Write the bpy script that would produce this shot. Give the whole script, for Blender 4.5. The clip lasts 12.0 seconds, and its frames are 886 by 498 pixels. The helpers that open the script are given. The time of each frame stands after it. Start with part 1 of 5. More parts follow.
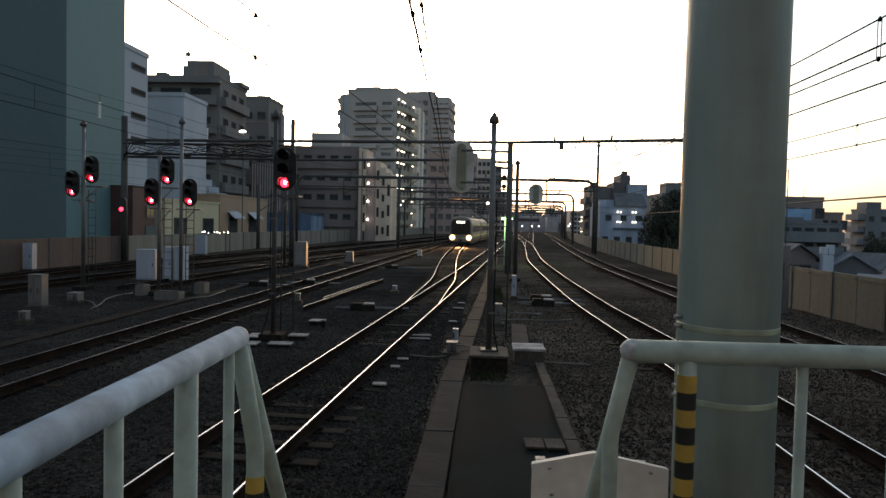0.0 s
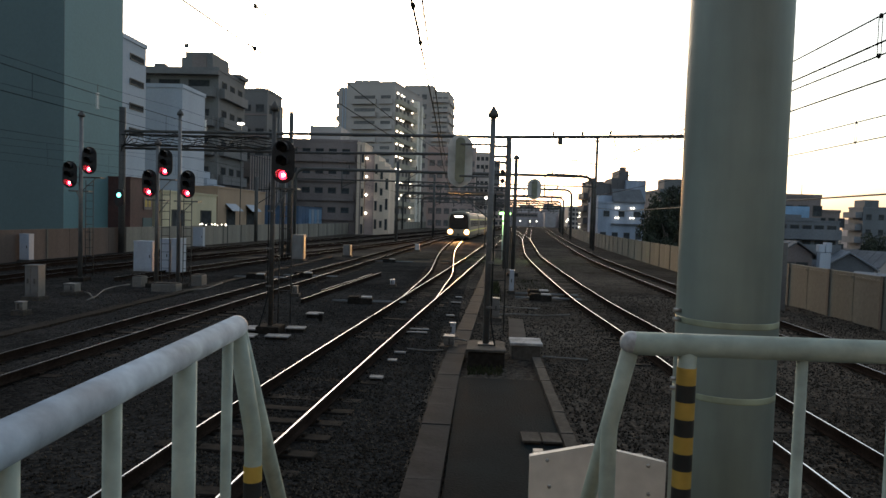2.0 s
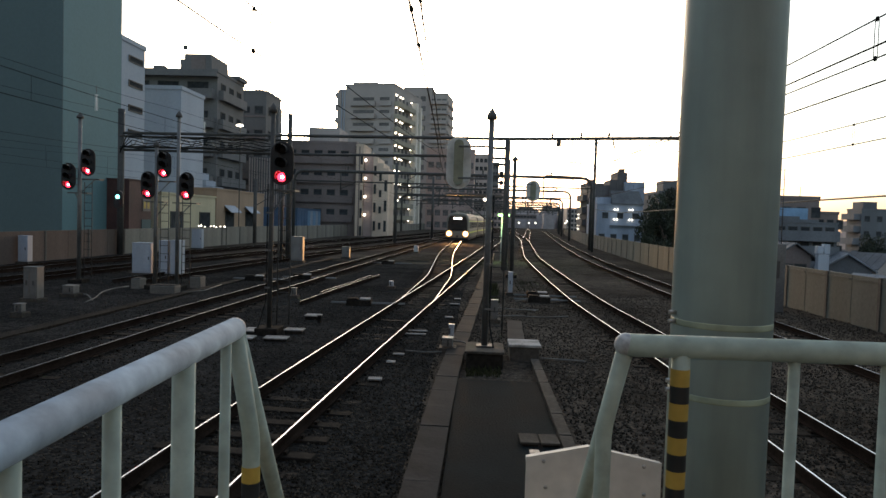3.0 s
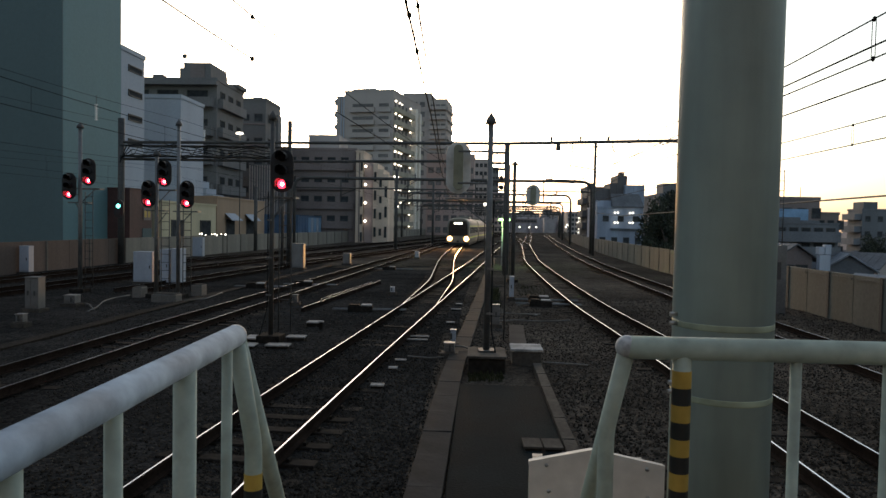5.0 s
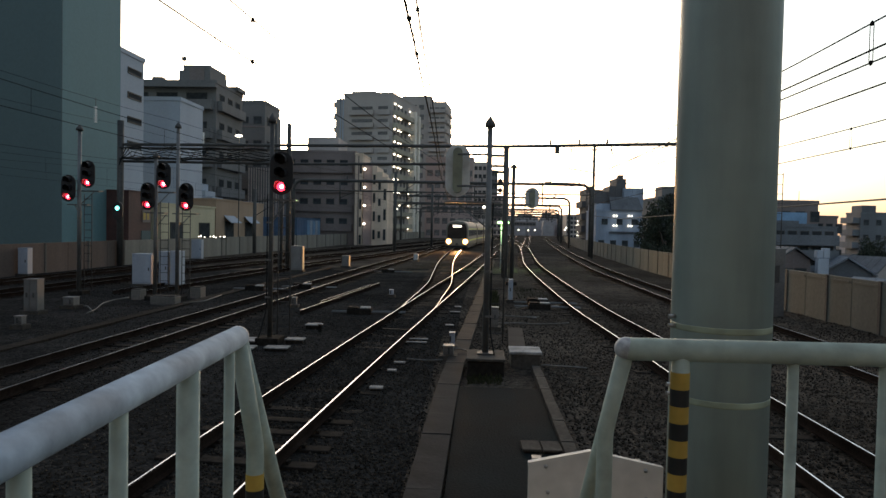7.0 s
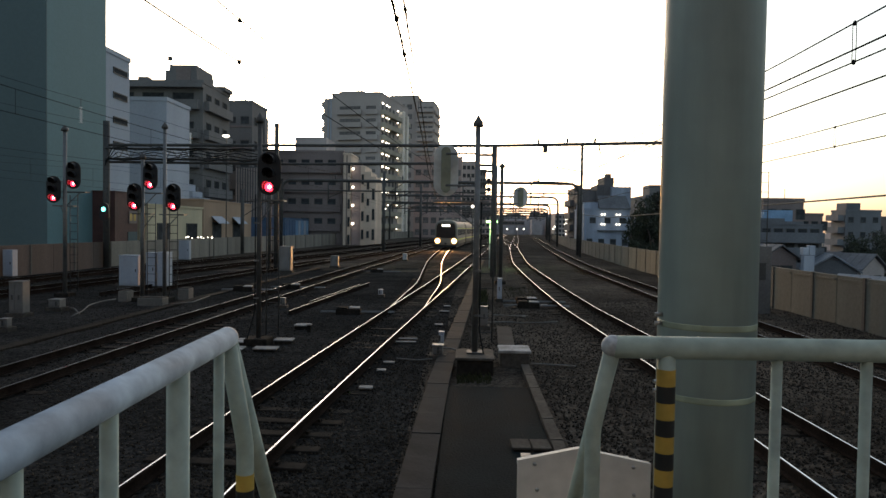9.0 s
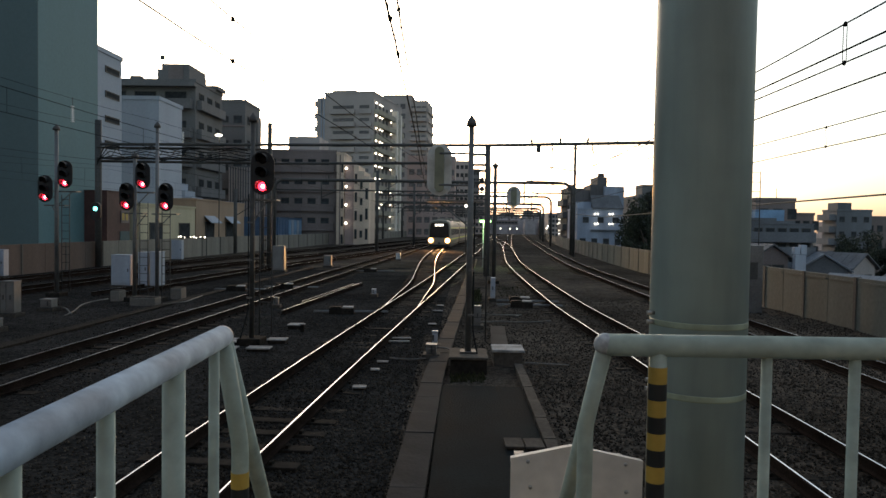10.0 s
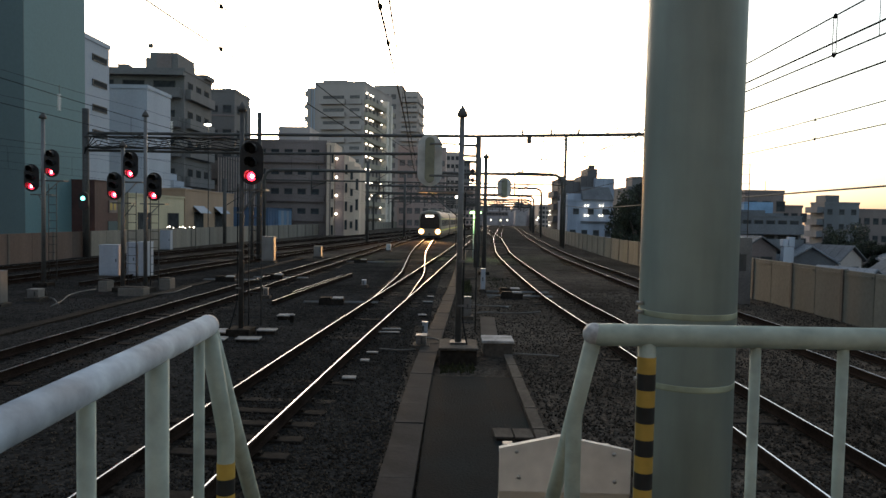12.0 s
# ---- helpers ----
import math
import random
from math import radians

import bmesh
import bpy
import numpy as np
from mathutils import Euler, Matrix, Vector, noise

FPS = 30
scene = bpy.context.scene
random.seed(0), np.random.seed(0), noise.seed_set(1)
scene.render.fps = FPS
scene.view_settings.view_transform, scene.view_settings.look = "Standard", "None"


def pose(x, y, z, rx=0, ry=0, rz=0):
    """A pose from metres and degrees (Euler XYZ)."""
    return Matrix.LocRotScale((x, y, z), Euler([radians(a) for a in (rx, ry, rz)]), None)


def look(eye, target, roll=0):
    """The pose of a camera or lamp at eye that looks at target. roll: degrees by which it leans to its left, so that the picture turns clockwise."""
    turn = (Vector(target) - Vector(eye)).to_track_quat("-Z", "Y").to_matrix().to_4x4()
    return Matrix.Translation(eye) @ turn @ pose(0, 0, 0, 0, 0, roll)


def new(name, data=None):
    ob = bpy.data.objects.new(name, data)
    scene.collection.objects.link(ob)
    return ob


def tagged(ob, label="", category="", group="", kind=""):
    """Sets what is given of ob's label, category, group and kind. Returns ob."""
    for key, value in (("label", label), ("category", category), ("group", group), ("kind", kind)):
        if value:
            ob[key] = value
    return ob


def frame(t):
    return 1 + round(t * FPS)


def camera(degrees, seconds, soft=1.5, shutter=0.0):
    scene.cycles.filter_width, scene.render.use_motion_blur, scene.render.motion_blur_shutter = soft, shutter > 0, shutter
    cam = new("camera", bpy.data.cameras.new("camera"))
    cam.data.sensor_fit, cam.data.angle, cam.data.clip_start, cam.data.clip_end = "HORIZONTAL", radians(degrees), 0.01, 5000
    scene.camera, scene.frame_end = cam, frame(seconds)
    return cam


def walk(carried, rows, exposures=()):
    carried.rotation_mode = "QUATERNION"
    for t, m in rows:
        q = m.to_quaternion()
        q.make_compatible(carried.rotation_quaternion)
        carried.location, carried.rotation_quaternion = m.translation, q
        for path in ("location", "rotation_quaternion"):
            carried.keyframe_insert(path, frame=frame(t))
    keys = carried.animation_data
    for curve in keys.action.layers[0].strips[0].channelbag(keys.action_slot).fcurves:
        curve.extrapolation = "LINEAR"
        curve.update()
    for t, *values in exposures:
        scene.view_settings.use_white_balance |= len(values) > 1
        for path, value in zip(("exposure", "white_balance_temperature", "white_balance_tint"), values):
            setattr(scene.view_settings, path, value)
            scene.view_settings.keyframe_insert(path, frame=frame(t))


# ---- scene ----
cam = camera(65.0, 12.0)
PATH = [
    (0, (-0.006, 0.029, 2.697), (-0.118, 2.024, 2.623), 1.3),
    (0.5, (-0.002, 0.024, 2.7), (-0.114, 2.019, 2.619), 1.1),
    (1, (-0.009, 0.025, 2.697), (-0.123, 2.02, 2.615), 1.3),
    (1.5, (-0.007, 0.029, 2.69), (-0.118, 2.024, 2.606), 1.5),
    (2, (-0.013, 0.035, 2.686), (-0.118, 2.03, 2.596), 1.8),
    (2.5, (-0.009, 0.027, 2.687), (-0.112, 2.022, 2.593), 1.8),
    (3, (-0.005, 0.016, 2.69), (-0.107, 2.011, 2.605), 1.8),
    (5, (-0.002, 0.015, 2.688), (-0.107, 2.011, 2.618), 1.1),
    (5.5, (0.0, 0.008, 2.689), (-0.107, 2.004, 2.627), 1.1),
    (6, (0.0, 0.001, 2.69), (-0.107, 1.997, 2.63), 1.1),
    (6.5, (-0.002, -0.001, 2.69), (-0.109, 1.995, 2.63), 1.1),
    (7, (-0.006, -0.003, 2.687), (-0.108, 1.994, 2.625), 1.2),
    (9, (-0.004, -0.017, 2.689), (-0.074, 1.981, 2.626), 0.9),
    (9.5, (-0.003, -0.026, 2.688), (-0.063, 1.972, 2.626), 0.8),
    (10, (-0.005, -0.032, 2.688), (-0.056, 1.966, 2.624), 0.9),
    (10.5, (-0.008, -0.032, 2.686), (-0.052, 1.966, 2.619), 1.1),
    (11, (-0.001, -0.026, 2.686), (-0.037, 1.973, 2.611), 1.0),
    (11.5, (0.003, -0.021, 2.685), (-0.022, 1.978, 2.606), 1.0),
    (12, (0.0, -0.013, 2.681), (-0.023, 1.985, 2.592), 1.1),
]
walk(cam, [(t, look(eye, target, roll)) for t, eye, target, roll in PATH],
     exposures=[(t, e + 1.34, 6950, 9) for t, e in ((0, 0), (1.0, 0.05), (2.0, 0.22), (3.0, 0.27), (5.0, 0.02), (7.0, 0), (9.0, 0.05), (10.5, 0.1), (12.0, 0.27))])

# ---- light: a clear sky just after sunset, the glow low on the right ----
SUN_AZ, SUN_EL = radians(-9), radians(8)
world = bpy.data.worlds.new("world")
scene.world = world
world.use_nodes = True
wn = world.node_tree
sky = wn.nodes.new("ShaderNodeTexSky")
sky.sky_type = "NISHITA"
sky.sun_disc = False
sky.sun_elevation, sky.sun_rotation = SUN_EL, SUN_AZ
sky.air_density, sky.dust_density, sky.ozone_density = 1.1, 3.0, 2.4
pale = wn.nodes.new("ShaderNodeHueSaturation")
pale.inputs["Saturation"].default_value = 0.76
wn.links.new(sky.outputs[0], pale.inputs["Color"])
split, join = wn.nodes.new("ShaderNodeSeparateColor"), wn.nodes.new("ShaderNodeCombineColor")
wn.links.new(pale.outputs[0], split.inputs[0])


def sky_math(operation, a, b):
    n = wn.nodes.new("ShaderNodeMath")
    n.operation = operation
    for k, v in enumerate((a, b)):
        if isinstance(v, float):
            n.inputs[k].default_value = v
        else:
            wn.links.new(v, n.inputs[k])
    return n.outputs[0]


# thin evening haze turns the yellow of the glow to peach
warm = sky_math("MAXIMUM", sky_math("SUBTRACT", split.outputs[0], split.outputs[2]), 0.0)
wn.links.new(split.outputs[0], join.inputs[0])
wn.links.new(sky_math("SUBTRACT", split.outputs[1], sky_math("MULTIPLY", warm, 0.09)), join.inputs[1])
wn.links.new(sky_math("ADD", split.outputs[2], sky_math("MULTIPLY", warm, 0.02)), join.inputs[2])
wn.links.new(join.outputs[0], wn.nodes["Background"].inputs[0])
wn.nodes["Background"].inputs[1].default_value = 0.15
sun_data = bpy.data.lights.new("sun", "SUN")
sun_data.energy, sun_data.angle, sun_data.color = 0.04, radians(12), (1.0, 0.85, 0.7)
sun = new("sun", sun_data)
sun.matrix_world = look((0, 0, 0), (-math.sin(SUN_AZ), -math.cos(SUN_AZ), -math.tan(radians(5))))


# ---- materials ----
def mat(name, color, rough=0.7, metal=0.0, grain=8.0, var=0.15, big=0.5, stain=0.2, bump=0.1, spec=0.4, glow=0.0, streak=False, coord="Object"):
    """A surface with variation at two scales: fine grain and large stains."""
    m = bpy.data.materials.new(name)
    m.use_nodes = True
    t = m.node_tree
    b = t.nodes["Principled BSDF"]
    b.inputs["Roughness"].default_value = rough
    b.inputs["Metallic"].default_value = metal
    b.inputs["Specular IOR Level"].default_value = spec
    if glow:
        b.inputs["Base Color"].default_value = (*color, 1)
        b.inputs["Emission Color"].default_value = (*color, 1)
        b.inputs["Emission Strength"].default_value = glow
        return m
    tc = t.nodes.new("ShaderNodeTexCoord")
    src = tc.outputs[coord]
    if streak:
        mp = t.nodes.new("ShaderNodeMapping")
        mp.inputs["Scale"].default_value = (1, 1, 0.12)
        t.links.new(src, mp.inputs[0])
        bigsrc = mp.outputs[0]
    else:
        bigsrc = src
    n1 = t.nodes.new("ShaderNodeTexNoise")
    n1.inputs["Scale"].default_value = grain
    n1.inputs["Detail"].default_value = 6
    t.links.new(src, n1.inputs["Vector"])
    n2 = t.nodes.new("ShaderNodeTexNoise")
    n2.inputs["Scale"].default_value = big
    n2.inputs["Detail"].default_value = 4
    t.links.new(bigsrc, n2.inputs["Vector"])
    r1 = t.nodes.new("ShaderNodeMapRange")
    r1.inputs[1].default_value, r1.inputs[2].default_value = 0.3, 0.7
    r1.inputs[3].default_value, r1.inputs[4].default_value = 1 - var, 1 + var
    t.links.new(n1.outputs[0], r1.inputs[0])
    r2 = t.nodes.new("ShaderNodeMapRange")
    r2.inputs[1].default_value, r2.inputs[2].default_value = 0.35, 0.65
    r2.inputs[3].default_value, r2.inputs[4].default_value = 1 - stain, 1 + stain * 0.6
    t.links.new(n2.outputs[0], r2.inputs[0])
    oi = t.nodes.new("ShaderNodeObjectInfo")
    r3 = t.nodes.new("ShaderNodeMapRange")
    r3.inputs[3].default_value, r3.inputs[4].default_value = 1 - var * 0.6, 1 + var * 0.6
    t.links.new(oi.outputs["Random"], r3.inputs[0])
    mu = t.nodes.new("ShaderNodeMath")
    mu.operation = "MULTIPLY"
    t.links.new(r1.outputs[0], mu.inputs[0])
    t.links.new(r2.outputs[0], mu.inputs[1])
    mu2 = t.nodes.new("ShaderNodeMath")
    mu2.operation = "MULTIPLY"
    t.links.new(mu.outputs[0], mu2.inputs[0])
    t.links.new(r3.outputs[0], mu2.inputs[1])
    vm = t.nodes.new("ShaderNodeVectorMath")
    vm.operation = "SCALE"
    vm.inputs[0].default_value = color
    t.links.new(mu2.outputs[0], vm.inputs["Scale"])
    t.links.new(vm.outputs[0], b.inputs["Base Color"])
    rr = t.nodes.new("ShaderNodeMapRange")
    rr.inputs[3].default_value, rr.inputs[4].default_value = max(0.05, rough - 0.12), min(1, rough + 0.12)
    t.links.new(n2.outputs[0], rr.inputs[0])
    t.links.new(rr.outputs[0], b.inputs["Roughness"])
    if bump:
        bp = t.nodes.new("ShaderNodeBump")
        bp.inputs["Strength"].default_value = min(1, bump * 3)
        bp.inputs["Distance"].default_value = 0.02
        t.links.new(n1.outputs[0], bp.inputs["Height"])
        t.links.new(bp.outputs[0], b.inputs["Normal"])
    return m


def ballast_mat(name, color):
    m = mat(name, color, 0.95, grain=1.2, var=0.2, big=0.16, stain=0.35, bump=0, spec=0.0)
    t = m.node_tree
    b = t.nodes["Principled BSDF"]
    tc = [n for n in t.nodes if n.type == "TEX_COORD"][0]
    vo = t.nodes.new("ShaderNodeTexVoronoi")
    vo.inputs["Scale"].default_value = 17
    t.links.new(tc.outputs["Object"], vo.inputs["Vector"])
    old = b.inputs["Base Color"].links[0].from_socket
    mr = t.nodes.new("ShaderNodeMapRange")
    mr.inputs[3].default_value, mr.inputs[4].default_value = 0.4, 1.7
    t.links.new(vo.outputs["Color"], mr.inputs[0])
    vm = t.nodes.new("ShaderNodeVectorMath")
    vm.operation = "SCALE"
    t.links.new(old, vm.inputs[0])
    t.links.new(mr.outputs[0], vm.inputs["Scale"])
    t.links.new(vm.outputs[0], b.inputs["Base Color"])
    bp = t.nodes.new("ShaderNodeBump")
    bp.invert = True
    bp.inputs["Strength"].default_value, bp.inputs["Distance"].default_value = 1, 0.04
    t.links.new(vo.outputs["Distance"], bp.inputs["Height"])
    t.links.new(bp.outputs[0], b.inputs["Normal"])
    return m


M = dict(
    ballast=ballast_mat("ballast", (0.074, 0.062, 0.05)),
    ballast_dark=ballast_mat("dark_ballast", (0.033, 0.031, 0.0285)),
    # the railing's cream paint with the blue of the sky light mixed in
    rail_sky_tint=mat("sky_tinted_cream_paint", (0.21, 0.295, 0.39), 0.8, grain=26, var=0.16, big=9, stain=0.24, bump=0.03, spec=0.04),
    stone=mat("stone", (0.046, 0.04, 0.033), 0.95, grain=3, var=0.45, big=0.4, stain=0.3, spec=0.0),
    earth=mat("city_ground", (0.06, 0.06, 0.058), 0.95, spec=0.05, grain=0.3, var=0.3, big=0.02, stain=0.4),
    rail_top=mat("polished_steel", (0.5, 0.54, 0.6), 0.3, 1.0, grain=20, var=0.08, big=1, stain=0.1, bump=0),
    rail_top_dull=mat("dull_steel", (0.29, 0.3, 0.32), 0.4, 1.0, grain=20, var=0.15, big=1, stain=0.25, bump=0),
    rail_side=mat("rusty_rail", (0.022, 0.016, 0.013), 1.0, 0.0, spec=0.0, grain=25, var=0.25, big=2, stain=0.3),
    sleeper=mat("sleeper", (0.02, 0.0175, 0.015), 0.95, spec=0.05, grain=12, var=0.35, big=1.5, stain=0.3),
    concrete=mat("concrete", (0.15, 0.138, 0.122), 0.88, grain=14, var=0.18, big=0.7, stain=0.3, streak=True),
    slab=mat("pale_slab", (0.3, 0.29, 0.275), 0.88, grain=14, var=0.2, big=2.5, stain=0.4, spec=0.1),
    concrete_dark=mat("dirty_concrete", (0.062, 0.055, 0.047), 0.92, spec=0.1, grain=14, var=0.25, big=0.9, stain=0.4),
    panel=mat("wall_panel", (0.128, 0.126, 0.106), 0.9, grain=10, var=0.12, big=0.6, stain=0.25, streak=True),
    panel_left=mat("wall_panel_red", (0.12, 0.085, 0.07), 0.9, grain=10, var=0.12, big=0.6, stain=0.25, streak=True),
    panel_far=mat("wall_panel_grey", (0.225, 0.2, 0.165), 0.9, grain=10, var=0.12, big=0.6, stain=0.25, streak=True),
    wall_post=mat("wall_post", (0.09, 0.08, 0.07), 0.85, grain=12, var=0.2),
    mat_dark=mat("walkway_asphalt", (0.0095, 0.0135, 0.0145), 0.9, grain=30, var=0.25, big=1.2, stain=0.35, bump=0.2, spec=0.03),
    cream=mat("cream_paint", (0.335, 0.385, 0.33), 0.6, grain=24, var=0.12, big=9, stain=0.16, bump=0.03, spec=0.15),
    worn_white=mat("worn_white_paint", (0.47, 0.48, 0.48), 0.6, grain=40, var=0.3, big=18, stain=0.4, bump=0.04, spec=0.25),
    trough=mat("trough_concrete", (0.041, 0.038, 0.0355), 0.92, spec=0.05, grain=16, var=0.12, big=1.4, stain=0.4),
    tower_glass=mat("tower_glass", (0.15, 0.14, 0.138), 0.5, grain=2, var=0.3, bump=0, spec=0.0),
    pilaster=mat("pilaster_tile", (0.74, 0.66, 0.57), 0.8, grain=4, var=0.08, big=0.3, stain=0.15, streak=True),
    pale_blue=mat("pale_blue_render", (0.26, 0.295, 0.36), 0.8, grain=5, var=0.08, big=0.6, stain=0.25, streak=True),
    b_dark=mat("dark_render", (0.1, 0.092, 0.092), 0.85, grain=5, var=0.12, big=0.3, stain=0.25, streak=True),
    faded_yellow=mat("faded_yellow_paint", (0.285, 0.325, 0.235), 0.5, grain=14, var=0.12, big=6, stain=0.3, bump=0.03),
    yellow=mat("yellow_tape", (0.44, 0.285, 0.055), 0.5, grain=25, var=0.12, big=6, stain=0.2, bump=0.03),
    black=mat("black_tape", (0.016, 0.017, 0.017), 0.5, grain=25, var=0.2, big=6, stain=0.2, bump=0.03),
    pillar=mat("pillar_paint", (0.252, 0.32, 0.31), 0.45, grain=9, var=0.05, big=6, stain=0.2, bump=0.03, streak=True),
    beige=mat("beige_sheet_metal", (0.56, 0.52, 0.465), 0.55, grain=18, var=0.07, big=2.5, stain=0.18, bump=0.03),
    bolt=mat("bolt_steel", (0.4, 0.39, 0.37), 0.4, 0.9, grain=30, var=0.1),
    iron=mat("dark_steelwork", (0.075, 0.072, 0.068), 0.65, 0.3, grain=10, var=0.2, big=1, stain=0.25),
    galv=mat("galvanised_steel", (0.16, 0.16, 0.157), 0.55, 0.5, grain=14, var=0.14, big=1, stain=0.25),
    sig_black=mat("signal_black", (0.012, 0.012, 0.013), 0.6, grain=18, var=0.2, big=2, stain=0.2),
    sig_back=mat("signal_back_grey", (0.6, 0.61, 0.58), 0.6, grain=12, var=0.08, big=2, stain=0.2),
    sig_box=mat("signal_housing", (0.22, 0.225, 0.16), 0.6, grain=12, var=0.1, big=2, stain=0.2),
    lens=mat("dark_lens", (0.012, 0.01, 0.01), 0.4, grain=10, var=0.05, bump=0, spec=0.1),
    red=mat("red_light", (1.0, 0.02, 0.045), 0.3, glow=4),
    red_core=mat("red_light_core", (1.0, 0.45, 0.45), 0.3, glow=8),
    cyan=mat("green_light", (0.12, 0.9, 0.8), 0.3, glow=2.5),
    lamp=mat("white_light", (1.0, 0.93, 0.8), 0.3, glow=2),
    head=mat("headlight", (1.0, 0.8, 0.5), 0.3, glow=10),
    head_halo=mat("headlight_halo", (1.0, 0.5, 0.16), 0.3, glow=1.1),
    green_lamp=mat("green_lamp", (0.45, 1.0, 0.35), 0.3, glow=2),
    wire=mat("wire", (0.02, 0.02, 0.02), 0.95, 0.0, grain=3, var=0.1, bump=0, spec=0.03),
    insul=mat("porcelain", (0.85, 0.85, 0.83), 0.25, grain=10, var=0.05, bump=0),
    cab_white=mat("cabinet_paint", (0.34, 0.375, 0.43), 0.5, grain=10, var=0.06, big=1.2, stain=0.15, streak=True),
    cab_cream=mat("cabinet_cream", (0.15, 0.143, 0.135), 0.55, grain=10, var=0.08, big=1.5, stain=0.2),
    silver=mat("train_steel", (0.2, 0.18, 0.145), 0.6, 0.0, grain=3, var=0.05, big=0.5, stain=0.1, bump=0.01),
    train_front=mat("train_front", (0.2, 0.175, 0.135), 0.5, grain=3, var=0.1, bump=0.01),
    train_band=mat("train_band", (0.5, 0.55, 0.04), 0.4, grain=5, var=0.05, bump=0),
    dim_glass=mat("building_glass", (0.05, 0.053, 0.056), 0.45, grain=2, var=0.3, bump=0, spec=0.0),
    glass=mat("dark_glass", (0.012, 0.014, 0.016), 0.08, grain=2, var=0.05, bump=0, spec=0.6),
    rubber=mat("underframe", (0.02, 0.02, 0.02), 0.8, grain=8, var=0.2),
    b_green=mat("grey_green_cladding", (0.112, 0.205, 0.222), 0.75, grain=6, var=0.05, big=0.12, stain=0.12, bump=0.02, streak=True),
    # darkened copy of the cladding for the block's shaded front, also a container panel
    b_green_dark=mat("darkened_green_cladding", (0.076, 0.112, 0.115), 0.8, grain=6, var=0.05, big=0.12, stain=0.12, bump=0.02, streak=True),
    b_white=mat("white_render", (0.33, 0.37, 0.43), 0.8, grain=5, var=0.05, big=0.25, stain=0.12, streak=True),
    b_grey=mat("grey_concrete_wall", (0.14, 0.134, 0.132), 0.85, grain=5, var=0.1, big=0.2, stain=0.2, streak=True),
    b_grey_lt=mat("light_grey_wall", (0.36, 0.315, 0.295), 0.85, grain=5, var=0.1, big=0.2, stain=0.2, streak=True),
    b_brown=mat("brown_tile_wall", (0.185, 0.148, 0.138), 0.8, grain=5, var=0.12, big=0.2, stain=0.2, streak=True),
    b_beige=mat("beige_render", (0.62, 0.48, 0.37), 0.85, grain=5, var=0.08, big=0.3, stain=0.18, streak=True),
    b_yellow=mat("pale_yellow_wall", (0.5, 0.44, 0.3), 0.85, grain=5, var=0.06, big=0.4, stain=0.15, streak=True),
    b_tan=mat("tan_wall", (0.36, 0.25, 0.17), 0.85, grain=5, var=0.06, big=0.4, stain=0.15, streak=True),
    b_tower=mat("tower_wall", (0.35, 0.305, 0.28), 0.85, grain=3, var=0.06, big=0.12, stain=0.12, streak=True),
    b_slate=mat("slate_grey_wall", (0.125, 0.13, 0.14), 0.85, grain=5, var=0.12, big=0.25, stain=0.25, streak=True),
    b_mauve=mat("mauve_brown_wall", (0.36, 0.27, 0.245), 0.85, grain=4, var=0.08, big=0.2, stain=0.15, streak=True),
    b_light_block=mat("light_block_wall", (0.3, 0.275, 0.245), 0.85, grain=5, var=0.06, big=0.2, stain=0.12, streak=True),
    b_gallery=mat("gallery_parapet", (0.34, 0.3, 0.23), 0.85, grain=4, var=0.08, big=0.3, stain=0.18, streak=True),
    b_blue=mat("blue_sheet", (0.07, 0.125, 0.21), 0.6, grain=5, var=0.1, big=0.5, stain=0.25),
    b_rust=mat("rust_red_sheet", (0.09, 0.042, 0.036), 0.7, grain=5, var=0.15, big=0.5, stain=0.3),
    roof_tile=mat("roof_tile", (0.1, 0.1, 0.105), 0.7, grain=6, var=0.2, big=0.5, stain=0.25),
    roof_blue=mat("blue_roof", (0.16, 0.28, 0.42), 0.5, grain=6, var=0.1, big=0.5, stain=0.2),
    roof_pale=mat("pale_roof", (0.16, 0.175, 0.195), 0.5, grain=6, var=0.1, big=0.5, stain=0.2),
    far=mat("far_town", (0.34, 0.3, 0.3), 0.9, grain=0.5, var=0.15, big=0.05, stain=0.2),
    bark=mat("bark", (0.06, 0.045, 0.035), 0.9, grain=10, var=0.3),
    weed=mat("weed", (0.042, 0.045, 0.022), 0.8, grain=3, var=0.4, big=1.0, stain=0.35, bump=0, spec=0.1),
    leaf=mat("leaf", (0.028, 0.034, 0.02), 0.75, grain=2, var=0.5, big=0.6, stain=0.3, bump=0),
)


# each loose stone has its own shade
t_ = M["stone"].node_tree
geo = t_.nodes.new("ShaderNodeNewGeometry")
shade = t_.nodes.new("ShaderNodeMapRange")
shade.inputs[3].default_value, shade.inputs[4].default_value = 0.45, 1.6
t_.links.new(geo.outputs["Random Per Island"], shade.inputs[0])
old_ = t_.nodes["Principled BSDF"].inputs["Base Color"].links[0].from_socket
mul_ = t_.nodes.new("ShaderNodeVectorMath")
mul_.operation = "SCALE"
t_.links.new(old_, mul_.inputs[0])
t_.links.new(shade.outputs[0], mul_.inputs["Scale"])
t_.links.new(mul_.outputs[0], t_.nodes["Principled BSDF"].inputs["Base Color"])


